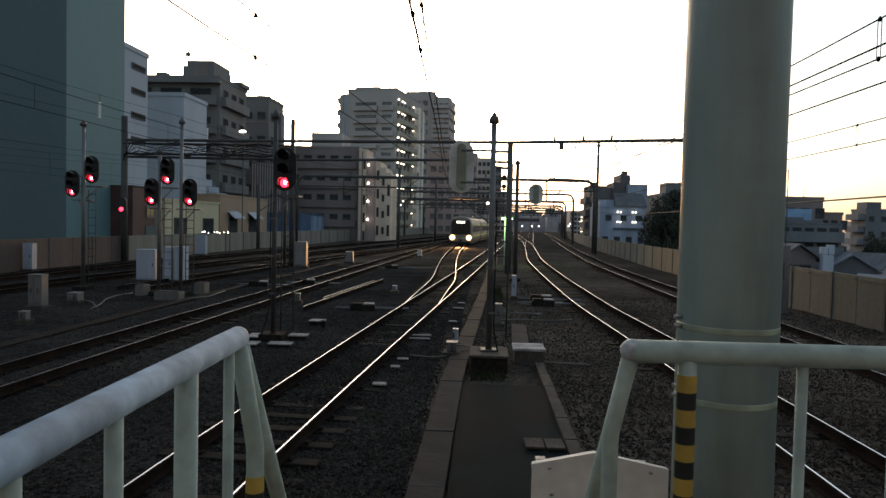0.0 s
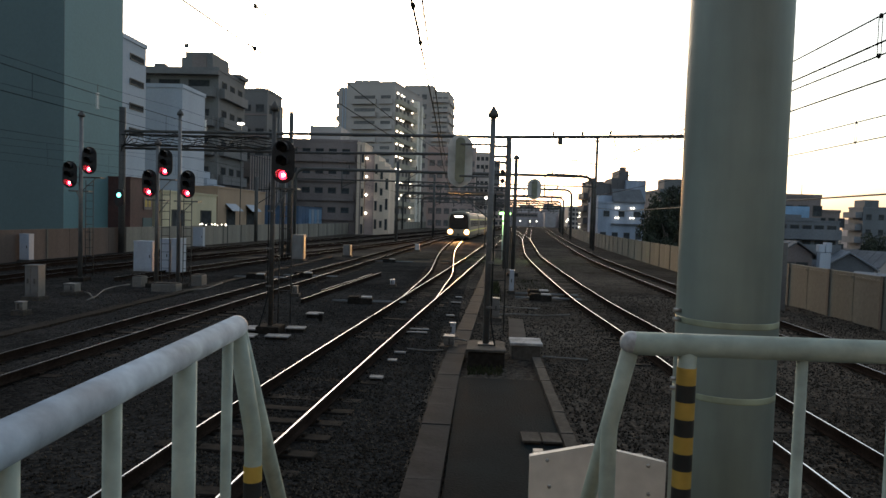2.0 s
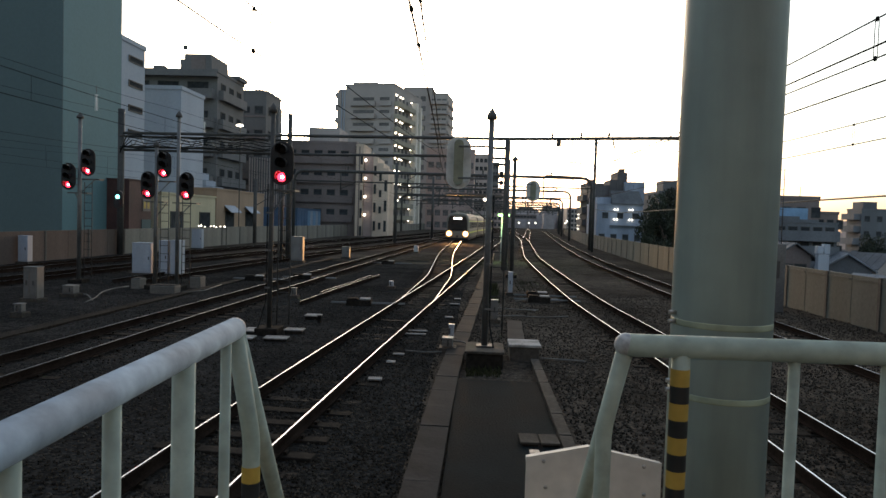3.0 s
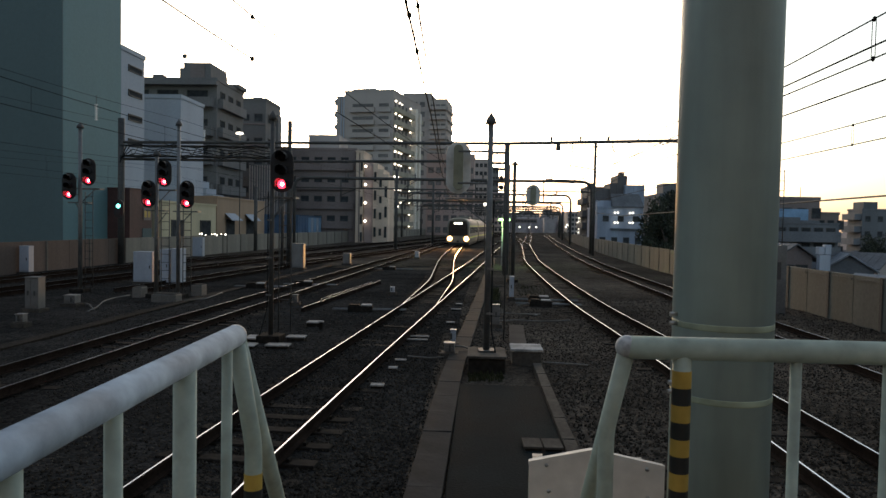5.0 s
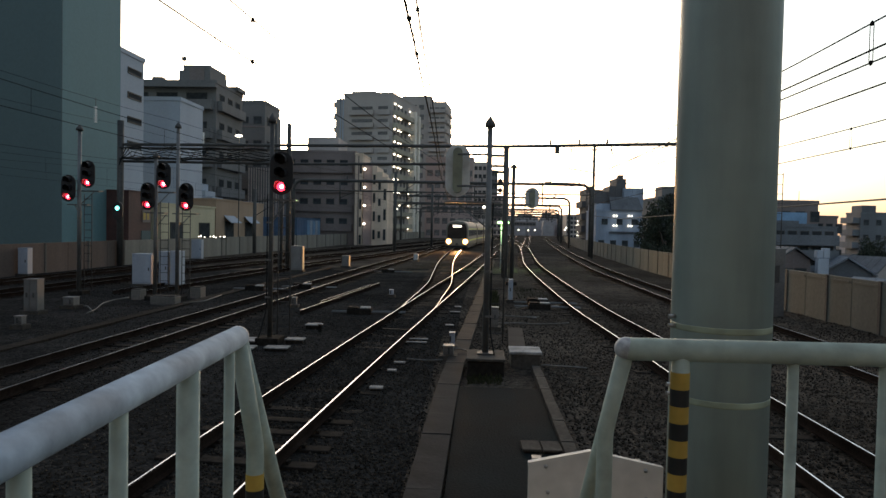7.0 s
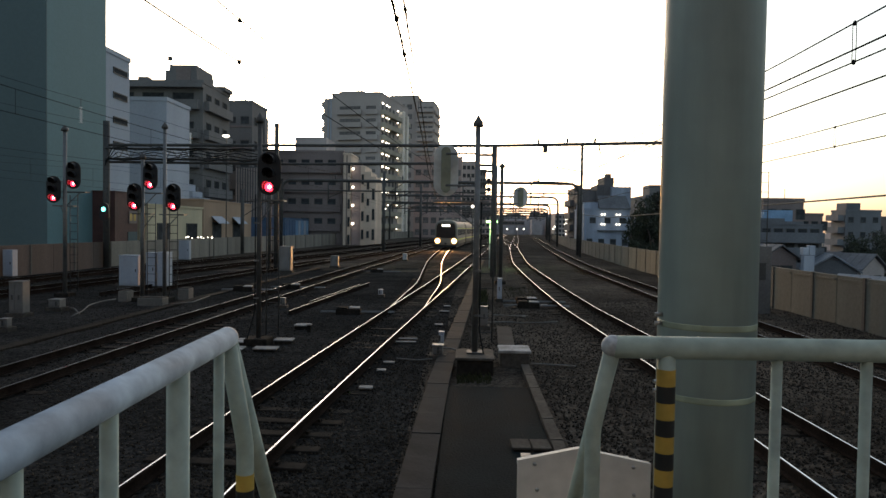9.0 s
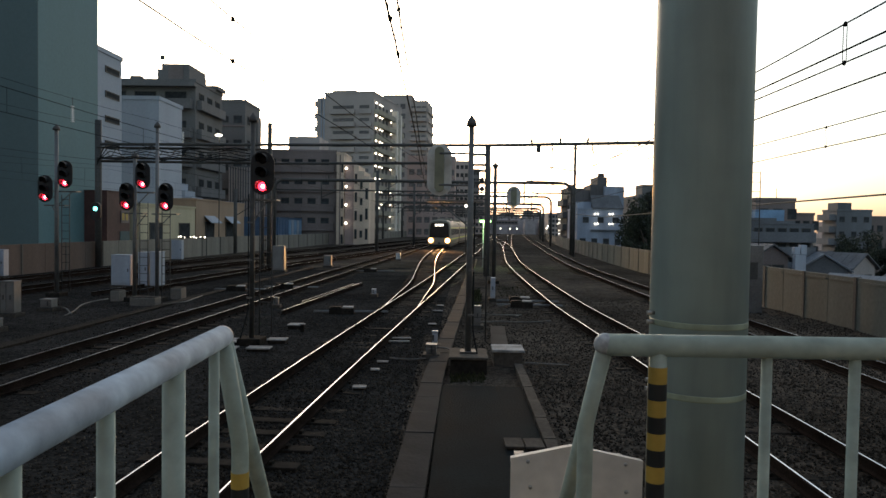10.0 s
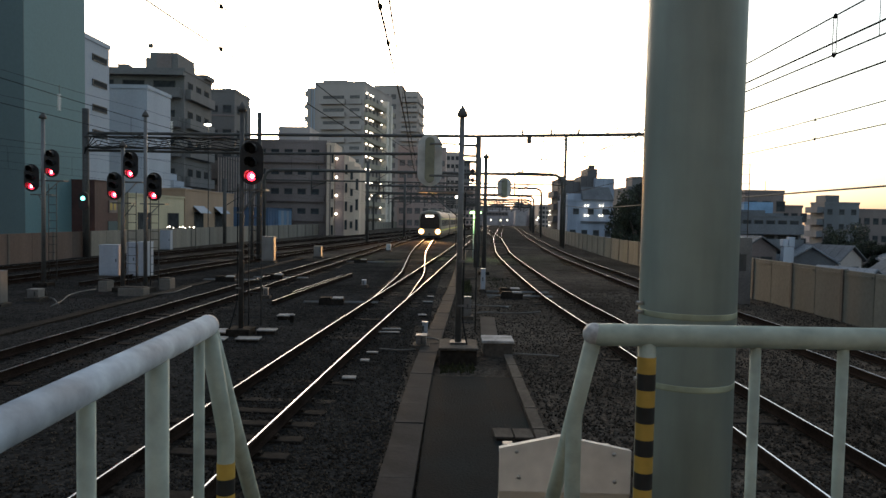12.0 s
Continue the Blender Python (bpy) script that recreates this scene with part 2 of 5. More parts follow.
# ---- mesh helpers ----
def box(bm, x0, x1, y0, y1, z0, z1, mi=0, bev=0.0):
    tmp = bmesh.new() if bev else bm
    v = [tmp.verts.new((x, y, z)) for x in (x0, x1) for y in (y0, y1) for z in (z0, z1)]
    fs = []
    for q in ((0, 1, 3, 2), (4, 6, 7, 5), (0, 4, 5, 1), (2, 3, 7, 6), (0, 2, 6, 4), (1, 5, 7, 3)):
        f = tmp.faces.new([v[i] for i in q])
        f.material_index = mi
        fs.append(f)
    if bev:
        bmesh.ops.bevel(tmp, geom=list(tmp.edges), offset=bev, segments=2, affect="EDGES", profile=0.5)
        merge(bm, tmp)
    return bm


def merge(bm, tmp, m=None):
    """Adds the geometry of tmp to bm, moved by m."""
    seen = {}
    for v in tmp.verts:
        seen[v] = bm.verts.new(m @ v.co if m else v.co)
    for f in tmp.faces:
        g = bm.faces.new([seen[v] for v in f.verts])
        g.material_index, g.smooth = f.material_index, f.smooth
    tmp.free()
    return bm


def tube(bm, pts, r, n=8, mi=0, caps=True, r1=None):
    """A round bar along pts; r1: the radius at the far end."""
    pts = [Vector(p) for p in pts]
    rings, last = [], None
    for i, p in enumerate(pts):
        d = (pts[min(i + 1, len(pts) - 1)] - pts[max(i - 1, 0)]).normalized()
        a = d.orthogonal().normalized() if last is None else (last - d * last.dot(d)).normalized()
        last = a
        b = d.cross(a)
        rr = r if r1 is None else r + (r1 - r) * i / max(1, len(pts) - 1)
        rings.append([bm.verts.new(p + (a * math.cos(2 * math.pi * k / n) + b * math.sin(2 * math.pi * k / n)) * rr) for k in range(n)])
    for s, e in zip(rings, rings[1:]):
        for k in range(n):
            f = bm.faces.new((s[k], s[(k + 1) % n], e[(k + 1) % n], e[k]))
            f.smooth, f.material_index = n > 5, mi
    if caps:
        bm.faces.new(rings[0][::-1]).material_index = mi
        bm.faces.new(rings[-1]).material_index = mi
    return bm


def bend(pts, r=0.05, n=5):
    """Rounds the corners of a polyline."""
    pts = [Vector(p) for p in pts]
    out = [pts[0]]
    for a, b, c in zip(pts, pts[1:], pts[2:]):
        u, w = (a - b), (c - b)
        k = min(r, u.length * 0.45, w.length * 0.45)
        p, q = b + u.normalized() * k, b + w.normalized() * k
        for i in range(n + 1):
            s = i / n
            out.append(p * (1 - s) ** 2 + b * 2 * s * (1 - s) + q * s * s)
    return out + [pts[-1]]


def lathe(bm, prof, axis="z", at=(0, 0, 0), n=16, mi=0):
    """Turns a profile of (radius, height) round an axis."""
    at = Vector(at)
    rings = []
    for r, h in prof:
        ring = []
        for k in range(n):
            c, s = r * math.cos(2 * math.pi * k / n), r * math.sin(2 * math.pi * k / n)
            ring.append(bm.verts.new(at + Vector((c, s, h) if axis == "z" else (c, h, s))))
        rings.append(ring)
    for s, e in zip(rings, rings[1:]):
        for k in range(n):
            f = bm.faces.new((s[k], s[(k + 1) % n], e[(k + 1) % n], e[k]))
            f.smooth, f.material_index = True, mi
    for ring in (rings[0], rings[-1]):
        bm.faces.new(ring).material_index = mi
    return bm


def plate(bm, outline, y0, y1, mi=0):
    """An outline of (x, z) made solid between y0 and y1."""
    a = [bm.verts.new((x, y0, z)) for x, z in outline]
    b = [bm.verts.new((x, y1, z)) for x, z in outline]
    bm.faces.new(a).material_index = mi
    bm.faces.new(b[::-1]).material_index = mi
    for i in range(len(a)):
        j = (i + 1) % len(a)
        bm.faces.new((a[i], b[i], b[j], a[j])).material_index = mi
    return bm


def finish(name, bm, mats):
    bmesh.ops.recalc_face_normals(bm, faces=bm.faces)
    me = bpy.data.meshes.new(name)
    bm.to_mesh(me)
    bm.free()
    for m in mats if isinstance(mats, (list, tuple)) else [mats]:
        me.materials.append(m)
    return me


def part(name, bm, material, parent, label=""):
    """Links a bmesh as one mesh object under a thing or a part."""
    ob = new(name, finish(name, bm, material))
    ob.parent = parent
    return tagged(ob, label)


def share(name, me, parent, m, label=""):
    ob = new(name, me)
    ob.parent = parent
    ob.matrix_basis = m
    return tagged(ob, label)


def thing(name, label, category, m=None, group="", kind=""):
    ob = new(name)
    ob.empty_display_size = 0.2
    if m is not None:
        ob.matrix_basis = m
    return tagged(ob, label, category, group, kind)


def curve_x(ctrl):
    """A smooth line x(y) through a few control points."""
    ys, xs = np.array([c[1] for c in ctrl], float), np.array([c[0] for c in ctrl], float)
    sl = np.gradient(xs, ys)

    def at(y):
        i = int(np.clip(np.searchsorted(ys, y) - 1, 0, len(ys) - 2))
        h = ys[i + 1] - ys[i]
        u = (y - ys[i]) / h
        return float((2 * u**3 - 3 * u**2 + 1) * xs[i] + (u**3 - 2 * u**2 + u) * h * sl[i] + (3 * u**2 - 2 * u**3) * xs[i + 1] + (u**3 - u**2) * h * sl[i + 1])

    return at


# ---- ground: the town lies lower than the viaduct that carries the tracks ----
wall_l = curve_x([(-23.4, -60), (-23.4, 10), (-23.1, 40), (-22.6, 60), (-20.8, 87), (-18.0, 143), (-13.0, 215), (-1, 320)])
wall_r = curve_x([(12.3, -60), (12.1, 10), (11.8, 24), (12.25, 45), (12.7, 58), (14.4, 90), (20.0, 160), (31.0, 260), (39, 320)])
bm = bmesh.new()
box(bm, -2500, 2500, -600, 4000, -6.6, -6.0)
tagged(new("ground", finish("ground", bm, M["earth"])), "dark town ground below the viaduct", "ground", kind="structure")

rows_y = [-60, -20, -5] + [i * 0.5 for i in range(0, 60)] + [30 + i * 2 for i in range(36)] + [102 + i * 8 for i in range(28)]
bm = bmesh.new()
grid = []
for y in rows_y:
    a, b = wall_l(y) - 0.4, wall_r(y) + 0.4
    row = []
    for i in range(91):
        x = a + (b - a) * i / 90
        z = -0.2 + 0.035 * noise.noise(Vector((x * 0.9, y * 0.9, 0))) + 0.03 * noise.noise(Vector((x * 0.2, y * 0.2, 7)))
        row.append(bm.verts.new((x, y, z)))
    grid.append(row)
for r, s in zip(grid, grid[1:]):
    for i in range(90):
        f = bm.faces.new((r[i], r[i + 1], s[i + 1], s[i]))
        f.smooth = True
        c = f.calc_center_median()
        wob = noise.noise(Vector((c.x * 0.5, c.y * 0.5, 3)))
        if (c.x < -4.15 + 0.055 * c.y + 0.6 * wob and c.y < 31 + 8 * wob) or (c.x < -0.75 + 0.02 * max(0, c.y - 17) and c.y < 46 + 8 * wob):
            f.material_index = 1  # darker ballast round the sidings and the inner track
bed = finish("track_bed", bm, M["ballast"])
bed.materials.append(M["ballast_dark"])
tagged(new("track_bed", bed), "dark brown-grey ballast bed across the viaduct", "track bed", kind="structure")
bm = bmesh.new()
prev = None
for y in [-60] + list(range(0, 321, 20)):
    a, b = wall_l(y) - 0.5, wall_r(y) + 0.5
    ring = [bm.verts.new((a, y, -0.45)), bm.verts.new((b, y, -0.45)), bm.verts.new((b, y, -6.2)), bm.verts.new((a, y, -6.2))]
    if prev:
        for k in range(4):
            bm.faces.new((prev[k], prev[(k + 1) % 4], ring[(k + 1) % 4], ring[k]))
    prev = ring
bm.faces.new(prev)
tagged(new("viaduct", finish("viaduct", bm, M["concrete"])), "grey concrete viaduct body under the tracks", "viaduct", kind="structure")


# ---- tracks ----
RAIL = [(-0.062, -0.15), (-0.062, -0.135), (-0.012, -0.12), (-0.012, -0.04), (-0.033, -0.03), (-0.033, -0.008), (-0.011, 0.0), (0.011, 0.0), (0.033, -0.008), (0.033, -0.03), (0.012, -0.04), (0.012, -0.12), (0.062, -0.135), (0.062, -0.15)]


def rail_mesh(path, off, top):
    bm = bmesh.new()
    prev = None
    for i, p in enumerate(path):
        d = (path[min(i + 1, len(path) - 1)] - path[max(i - 1, 0)]).normalized()
        side = Vector((d.y, -d.x, 0))
        ring = [bm.verts.new(p + side * (off + u) + Vector((0, 0, w))) for u, w in RAIL]
        if prev:
            for k in range(13):
                f = bm.faces.new((prev[k], prev[k + 1], ring[k + 1], ring[k]))
                f.material_index = 1 if k == 6 else 0
                f.smooth = k in (5, 6, 7)
        prev = ring
    return finish("rail", bm, [M["rail_side"], M[top]])


def sleeper_mesh():
    bm = bmesh.new()
    box(bm, -1.0, 1.0, -0.11, 0.11, -0.3, -0.15, bev=0.015)
    for s in (-1, 1):
        for u in (-0.115, 0.075):
            box(bm, s * 0.5665 + u, s * 0.5665 + u + 0.04, -0.05, 0.05, -0.15, -0.11)
    return finish("sleeper", bm, M["sleeper"])


SLEEPER = sleeper_mesh()


def track(name, ctrl, y0, y1, label, top="rail_top", sleepers=70, step=0.62, seed=1):
    at = curve_x(ctrl)
    t = thing(name, label, "railway track", kind="structure")
    ys = list(np.arange(y0, y1, 1.5 if y1 < 120 else 2.0)) + [y1]
    path = [Vector((at(y), y, 0)) for y in ys]
    for off in (-0.5665, 0.5665):
        new("rail", rail_mesh(path, off, top)).parent = t
    rnd = random.Random(seed)
    y = y0 + 0.3
    while y < min(y1, sleepers):
        a = -math.degrees(math.atan((at(y + 0.5) - at(y - 0.5))))
        share("sleeper", SLEEPER, t, pose(at(y), y, rnd.uniform(-0.065, -0.03), 0, 0, a + rnd.uniform(-1.5, 1.5)))
        y += step
    return at


t1 = track("track_1", [(-3.1, -30), (-3.05, 2), (-2.95, 6.8), (-2.75, 10.6), (-2.14, 20.5), (-1.6, 28.8), (-0.97, 38.6), (-0.08, 53), (1.14, 74.5), (3.0, 103), (8.3, 188), (17, 300)], -20, 300, "shiny-railed track running out from the platform end", sleepers=75)
t1b = track("track_2", [(-2.0, 21.5), (-1.93, 27), (-1.85, 33), (-2.1, 41), (-2.5, 53), (-2.68, 65), (-2.72, 78), (-2.75, 88), (-1.7, 108), (-0.2, 128), (1.7, 152), (6, 200), (15, 290)], 23, 290, "diverging track branching off towards the standing train", sleepers=85, seed=2)
t2 = track("track_3", [(4.4, -30), (4.38, 4), (4.35, 8), (4.28, 13), (4.13, 17.8), (3.91, 23.4), (3.86, 30), (3.9, 39), (4.22, 56), (4.8, 67), (6.0, 89), (12.0, 172), (15.2, 219), (22, 300)], -20, 300, "shiny-railed track curving gently along the viaduct", sleepers=75, seed=3)
t3 = track("track_4", [(8.35, -30), (8.3, 10), (8.25, 20), (8.3, 33), (8.42, 42), (8.55, 49), (9.07, 60), (9.85, 73), (11.1, 92), (16.1, 160), (19.5, 204), (22.8, 248), (25.6, 288), (27.6, 316)], -20, 316, "outer track along the parapet wall", top="rail_top_dull", sleepers=70, seed=4)
t4 = track("track_5", [(-8.1, -30), (-8.05, 8), (-7.85, 18), (-7.6, 26), (-7.0, 44), (-6.3, 62), (-5.5, 85), (-3.8, 115), (0, 160), (8, 240), (14, 290)], -20, 290, "dull-railed track with a worn bright edge", top="rail_top_dull", sleepers=75, seed=5)
t5 = track("track_6", [(-17.8, -30), (-17.8, 10), (-17.3, 28), (-16.3, 40), (-14.2, 57), (-11.2, 82), (-7.5, 115), (-2.5, 165), (8, 270)], -20, 270, "dull side track beyond the signals", top="rail_top_dull", sleepers=70, seed=6)
t6 = track("track_7", [(-20.9, -30), (-20.9, 14), (-20.6, 30), (-20.0, 42), (-18.0, 60), (-15.2, 85), (-11.3, 118), (-6, 165), (5, 270)], -20, 270, "dull side track next to the parapet wall", top="rail_top_dull", sleepers=70, seed=7)
spare = thing("spare_rails", "two spare rusty rails lying on the ballast", "rails")
for x0, y0, x1, y1 in ((-5.62, 21.8, -4.72, 33.2), (-5.62, 24.6, -5.0, 32.4)):
    lie = [Vector((x0 + (x1 - x0) * k / 4, y0 + (y1 - y0) * k / 4, -0.04)) for k in range(5)]
    new("rail", rail_mesh(lie, 0.0, "rail_top_dull")).parent = spare

track("track_9", [(-13.6, 24), (-12.7, 37), (-11.5, 49), (-9.6, 64), (-7.4, 84), (-5.2, 104), (-2, 135)], 26, 112, "dull crossover track between the side tracks", top="rail_top_dull", sleepers=70, seed=9)

track("track_10", [(5.72, 84), (6.6, 101), (7.45, 130), (8.25, 163), (9.5, 200), (10.2, 215)], 84, 206, "crossover track between the two shiny-railed tracks", sleepers=100, seed=10)

# ---- parapet walls ----
def parapet(name, at, y0, y1, zt, step, material, label):
    """Posts at every step, with two panels between each two posts."""
    w = thing(name, label, "wall", kind="structure")
    half = step / 2
    bm = bmesh.new()
    box(bm, -0.05, 0.05, 0.012, half - 0.012, -0.5, zt, bev=0.012)
    box(bm, -0.075, -0.052, 0.1, half - 0.1, zt - 0.16, zt - 0.1)
    panel_me = finish("panel", bm, material)
    bm = bmesh.new()
    box(bm, -0.09, 0.09, -0.07, 0.07, -0.5, zt + 0.02, bev=0.01)
    post_me = finish("wall_post", bm, M["wall_post"])
    y, i = y0, 0
    while y < y1:
        x0, x1 = at(y), at(y + half)
        m = pose(x0, y, 0, 0, 0, -math.degrees(math.atan2(x1 - x0, half)))
        share("panel", panel_me, w, m)
        if i % 2 == 0:
            share("wall_post", post_me, w, m)
        y += half
        i += 1
    return w


parapet("wall_east", wall_r, -12.59, 200, 1.36, 3.05, M["panel"], "low panelled concrete parapet wall with dark posts")
parapet("wall_west", wall_l, -12, 44, 1.42, 4.0, M["panel_left"], "low reddish-grey concrete parapet wall with dark posts")
parapet("wall_west_2", wall_l, 44, 200, 1.42, 4.0, M["panel_far"], "low olive-grey concrete parapet wall with dark posts")

# ---- platform end, steps ----
bm = bmesh.new()
box(bm, -1.55, 2.8, -40, 1.98, -0.5, 1.15, bev=0.01)
tagged(new("platform", finish("platform", bm, M["concrete"])), "grey concrete end of the station platform", "platform", kind="structure")
steps = thing("steps", "grey concrete steps down from the platform end", "steps", kind="structure")
for i in range(6):
    bm = bmesh.new()
    box(bm, -0.62, 0.3, 1.984 + i * 0.15, 1.984 + (i + 1) * 0.15 - 0.002, -0.4, 1.15 - 0.19 * (i + 1), bev=0.008)
    part("step", bm, M["concrete"], steps)

# ---- unseen stand-in for the station, added to block and bounce sky light ----
bm = bmesh.new()
box(bm, -60, 50, -44, -26, -6, 26)
tagged(new("wall_south", finish("wall_south", bm, M["b_light_block"])), "unseen beige stand-in for the station that blocks the back sky", "wall", kind="structure")

# ---- railings at the platform end ----
ZR = 2.363


def pipe(name, pts, r, parent, material="cream", label="", n=18, rnd=0.05):
    bm = bmesh.new()
    tube(bm, bend(pts, rnd) if len(pts) > 2 else pts, r, n)
    return part(name, bm, M[material], parent, label)


rl = thing("railing", "cream-painted pipe railing along the platform side, scuffed", "railing", group="platform railings")
# same paint as the posts; the sky's blue on top is in its colour
pipe("top_rail", [(-0.556, -1.2, ZR + 0.006), (-0.672, 1.9, ZR + 0.006)], 0.031, rl, "rail_sky_tint")
for y, r in ((-0.6, 0.027), (-0.3, 0.016), (0.0, 0.016), (0.3, 0.016), (0.62, 0.016), (0.92, 0.016), (1.208, 0.016), (1.538, 0.0255), (1.83, 0.0142)):
    pipe("post" if r > 0.02 else "baluster", [(-0.672 + 0.0375 * (1.9 - y), y, 1.13), (-0.672 + 0.0375 * (1.9 - y), y, ZR - 0.01)], r, rl)
pipe("end_post", [(-0.672, 1.9, ZR), (-0.635, 1.95, 2.05), (-0.635, 1.95, 0.6)], 0.0245, rl, rnd=0.03)
pipe("stair_rail", [(-0.67, 1.9, ZR), (-0.69, 2.6, 1.40)], 0.026, rl)
pipe("stair_post", [(-0.69, 2.59, 1.42), (-0.69, 2.59, -0.2)], 0.024, rl)


def bands(parent, x, y, ztop, r, count, h=0.046):
    for i in range(count):
        bm = bmesh.new()
        tube(bm, [(x, y, ztop - (i + 1) * h), (x, y, ztop - i * h)], r + 0.0015, 20, caps=False)
        part("yellow_band" if i % 2 == 0 else "black_band", bm, M["yellow" if i % 2 == 0 else "black"], parent, "yellow warning tape" if i % 2 == 0 else "black warning tape")


bands(rl, -0.635, 1.95, 1.969, 0.0245, 6)
rr_ = thing("railing", "cream-painted pipe railing across the platform end with a striped post", "railing", group="platform railings")
pipe("top_rail", [(0.40, 1.9, ZR + 0.005), (3.0, 1.9, ZR + 0.015)], 0.031, rr_)
for x, r in ((0.547, 0.024), (0.845, 0.0148), (1.085, 0.0148), (1.345, 0.0148), (1.615, 0.0148), (1.9, 0.0148), (2.2, 0.024)):
    pipe("post" if r > 0.02 else "baluster", [(x, 1.9, 1.13), (x, 1.9, ZR)], r, rr_)
pipe("end_post", [(0.40, 1.9, ZR + 0.005), (0.36, 1.95, 2.125), (0.36, 1.95, 0.6)], 0.0222, rr_, rnd=0.03)
pipe("stair_rail", [(0.40, 1.9, ZR), (0.335, 2.4, 1.53)], 0.0235, rr_)
pipe("stair_post", [(0.335, 2.39, 1.54), (0.335, 2.39, -0.2)], 0.0225, rr_)
bands(rr_, 0.547, 1.9, 2.31, 0.024, 20)
for ob, (x, y) in ((rl, (-0.672, 1.9)), (rr_, (0.40, 1.9))):
    bm = bmesh.new()
    bmesh.ops.create_uvsphere(bm, u_segments=18, v_segments=12, radius=0.0312, matrix=pose(x, y, ZR + 0.006))
    for f in bm.faces:
        f.smooth = True
    part("elbow", bm, M["worn_white"], ob, "worn whitish pipe elbow")

# ---- the big pillar ----
pil = thing("pillar", "thick round grey-green painted steel pillar with faint yellow rings", "pillar", pose(0.935, 2.73, 0))
bm = bmesh.new()
lathe(bm, [(0.1835, -0.3), (0.1835, 8.5)], n=64)
part("shaft", bm, M["pillar"], pil)
for z in (2.33, 2.06):
    bm = bmesh.new()
    lathe(bm, [(0.1836, z - 0.012), (0.1841, z - 0.008), (0.1841, z + 0.008), (0.1836, z + 0.012)], n=64)
    part("ring", bm, M["faded_yellow"], pil, "thin faded yellow ring")
for z in (2.365, 2.103):
    for dz in (0, -0.035):
        bm = bmesh.new()
        tube(bm, [(-0.175, -0.03, z + dz), (-0.208, -0.035, z + dz)], 0.009, 6)
        part("bolt", bm, M["bolt"], pil)
bm = bmesh.new()
box(bm, -0.35, 0.35, -0.35, 0.35, -0.4, 0.0, bev=0.02)
part("footing", bm, M["concrete"], pil)

# ---- sheet-metal cover in front of the railing ----
pan = thing("cover_panel", "beige sheet-metal cover with a ridged top and bolts", "cover panel", pose(0.45, 2.6, 1.81))
bm = bmesh.new()
plate(bm, [(-0.25, 0.0), (-0.25, -0.165), (0.25, -0.165), (0.25, 0.0), (-0.02, 0.052)], 0.0, 0.012)
part("sheet", bm, M["beige"], pan)
bm = bmesh.new()
v = [bm.verts.new(p) for x in (-0.25, 0.25) for p in ((x, 0.0, -0.1665), (x, 0.012, -0.1665), (x, 0.2, -0.5), (x, 0.188, -0.5))]
for q in ((0, 1, 2, 3), (7, 6, 5, 4), (0, 4, 5, 1), (1, 5, 6, 2), (2, 6, 7, 3), (3, 7, 4, 0)):
    bm.faces.new([v[i] for i in q])
part("lower_sheet", bm, M["beige"], pan)
bm = bmesh.new()
plate(bm, [(-0.25, -0.003), (-0.02, 0.049), (0.25, -0.003), (0.25, -0.02), (-0.02, 0.03), (-0.25, -0.02)], 0.0125, 0.035)
part("folded_edge", bm, M["beige"], pan)
for x, z in ((-0.185, -0.012), (0.185, -0.014), (-0.175, -0.11), (0.19, -0.12)):
    bm = bmesh.new()
    lathe(bm, [(0.008, -0.008), (0.007, -0.012), (0.001, -0.013)], axis="y", at=(x, 0.008, z), n=8)
    part("bolt", bm, M["bolt"], pan)
for x in (-0.2, 0.2):
    bm = bmesh.new()
    box(bm, x - 0.02, x + 0.02, 0.205, 0.245, -2.05, -0.05)
    box(bm, x - 0.02, x + 0.02, 0.014, 0.2, -0.09, -0.05)
    part("leg", bm, M["galv"], pan)

# ---- cable trough, walkway and kerb between the tracks ----
tr = thing("cable_trough", "long worn concrete cable trough with lids", "cable trough")
at = curve_x([(-0.56, 3), (-0.537, 7), (-0.449, 13.9), (-0.31, 17.5), (0.076, 27.5), (0.5, 40), (1.6, 70)])
bm = bmesh.new()
box(bm, -0.195, 0.195, 0.002, 0.998, -0.4, -0.1, bev=0.008)
lid = finish("lid", bm, M["trough"])
for i in range(60):
    y = 3.3 + i
    share("lid", lid, tr, pose(at(y), y, 0.006 * math.sin(i * 2.3), 0, 0.4 * math.sin(i * 1.7), -math.degrees(math.atan(at(y + 1) - at(y)))))
tr2 = thing("cable_trough", "dark concrete cable trough beside the side tracks", "cable trough")
bm = bmesh.new()
box(bm, -0.17, 0.17, 0.006, 0.994, -0.4, -0.13, bev=0.012)
lid_dark = finish("lid", bm, M["sleeper"])
for i in range(34):
    share("lid", lid_dark, tr2, pose(-10.4 + 0.012 * i, 12 + i, -0.02, 0, 0, -0.7))
kb = thing("kerb", "narrow concrete kerb beside the walkway", "kerb")
bm = bmesh.new()
box(bm, -0.085, 0.085, 0.006, 0.994, -0.4, -0.08, bev=0.01)
kerb_me = finish("kerb_stone", bm, M["concrete_dark"])
for i in range(11):
    share("kerb_stone", kerb_me, kb, pose(1.225 - 0.002 * i, 3.1 + i, 0.008 * math.sin(i * 2.1), 0, 0, 0.4 * math.sin(i * 1.3)))
bm = bmesh.new()
box(bm, -0.31, 1.12, 3.3, 12.3, -0.4, -0.135, bev=0.01)
tagged(new("walkway", finish("walkway", bm, M["mat_dark"])), "dark smooth walkway strip between trough and kerb", "walkway", kind="structure")

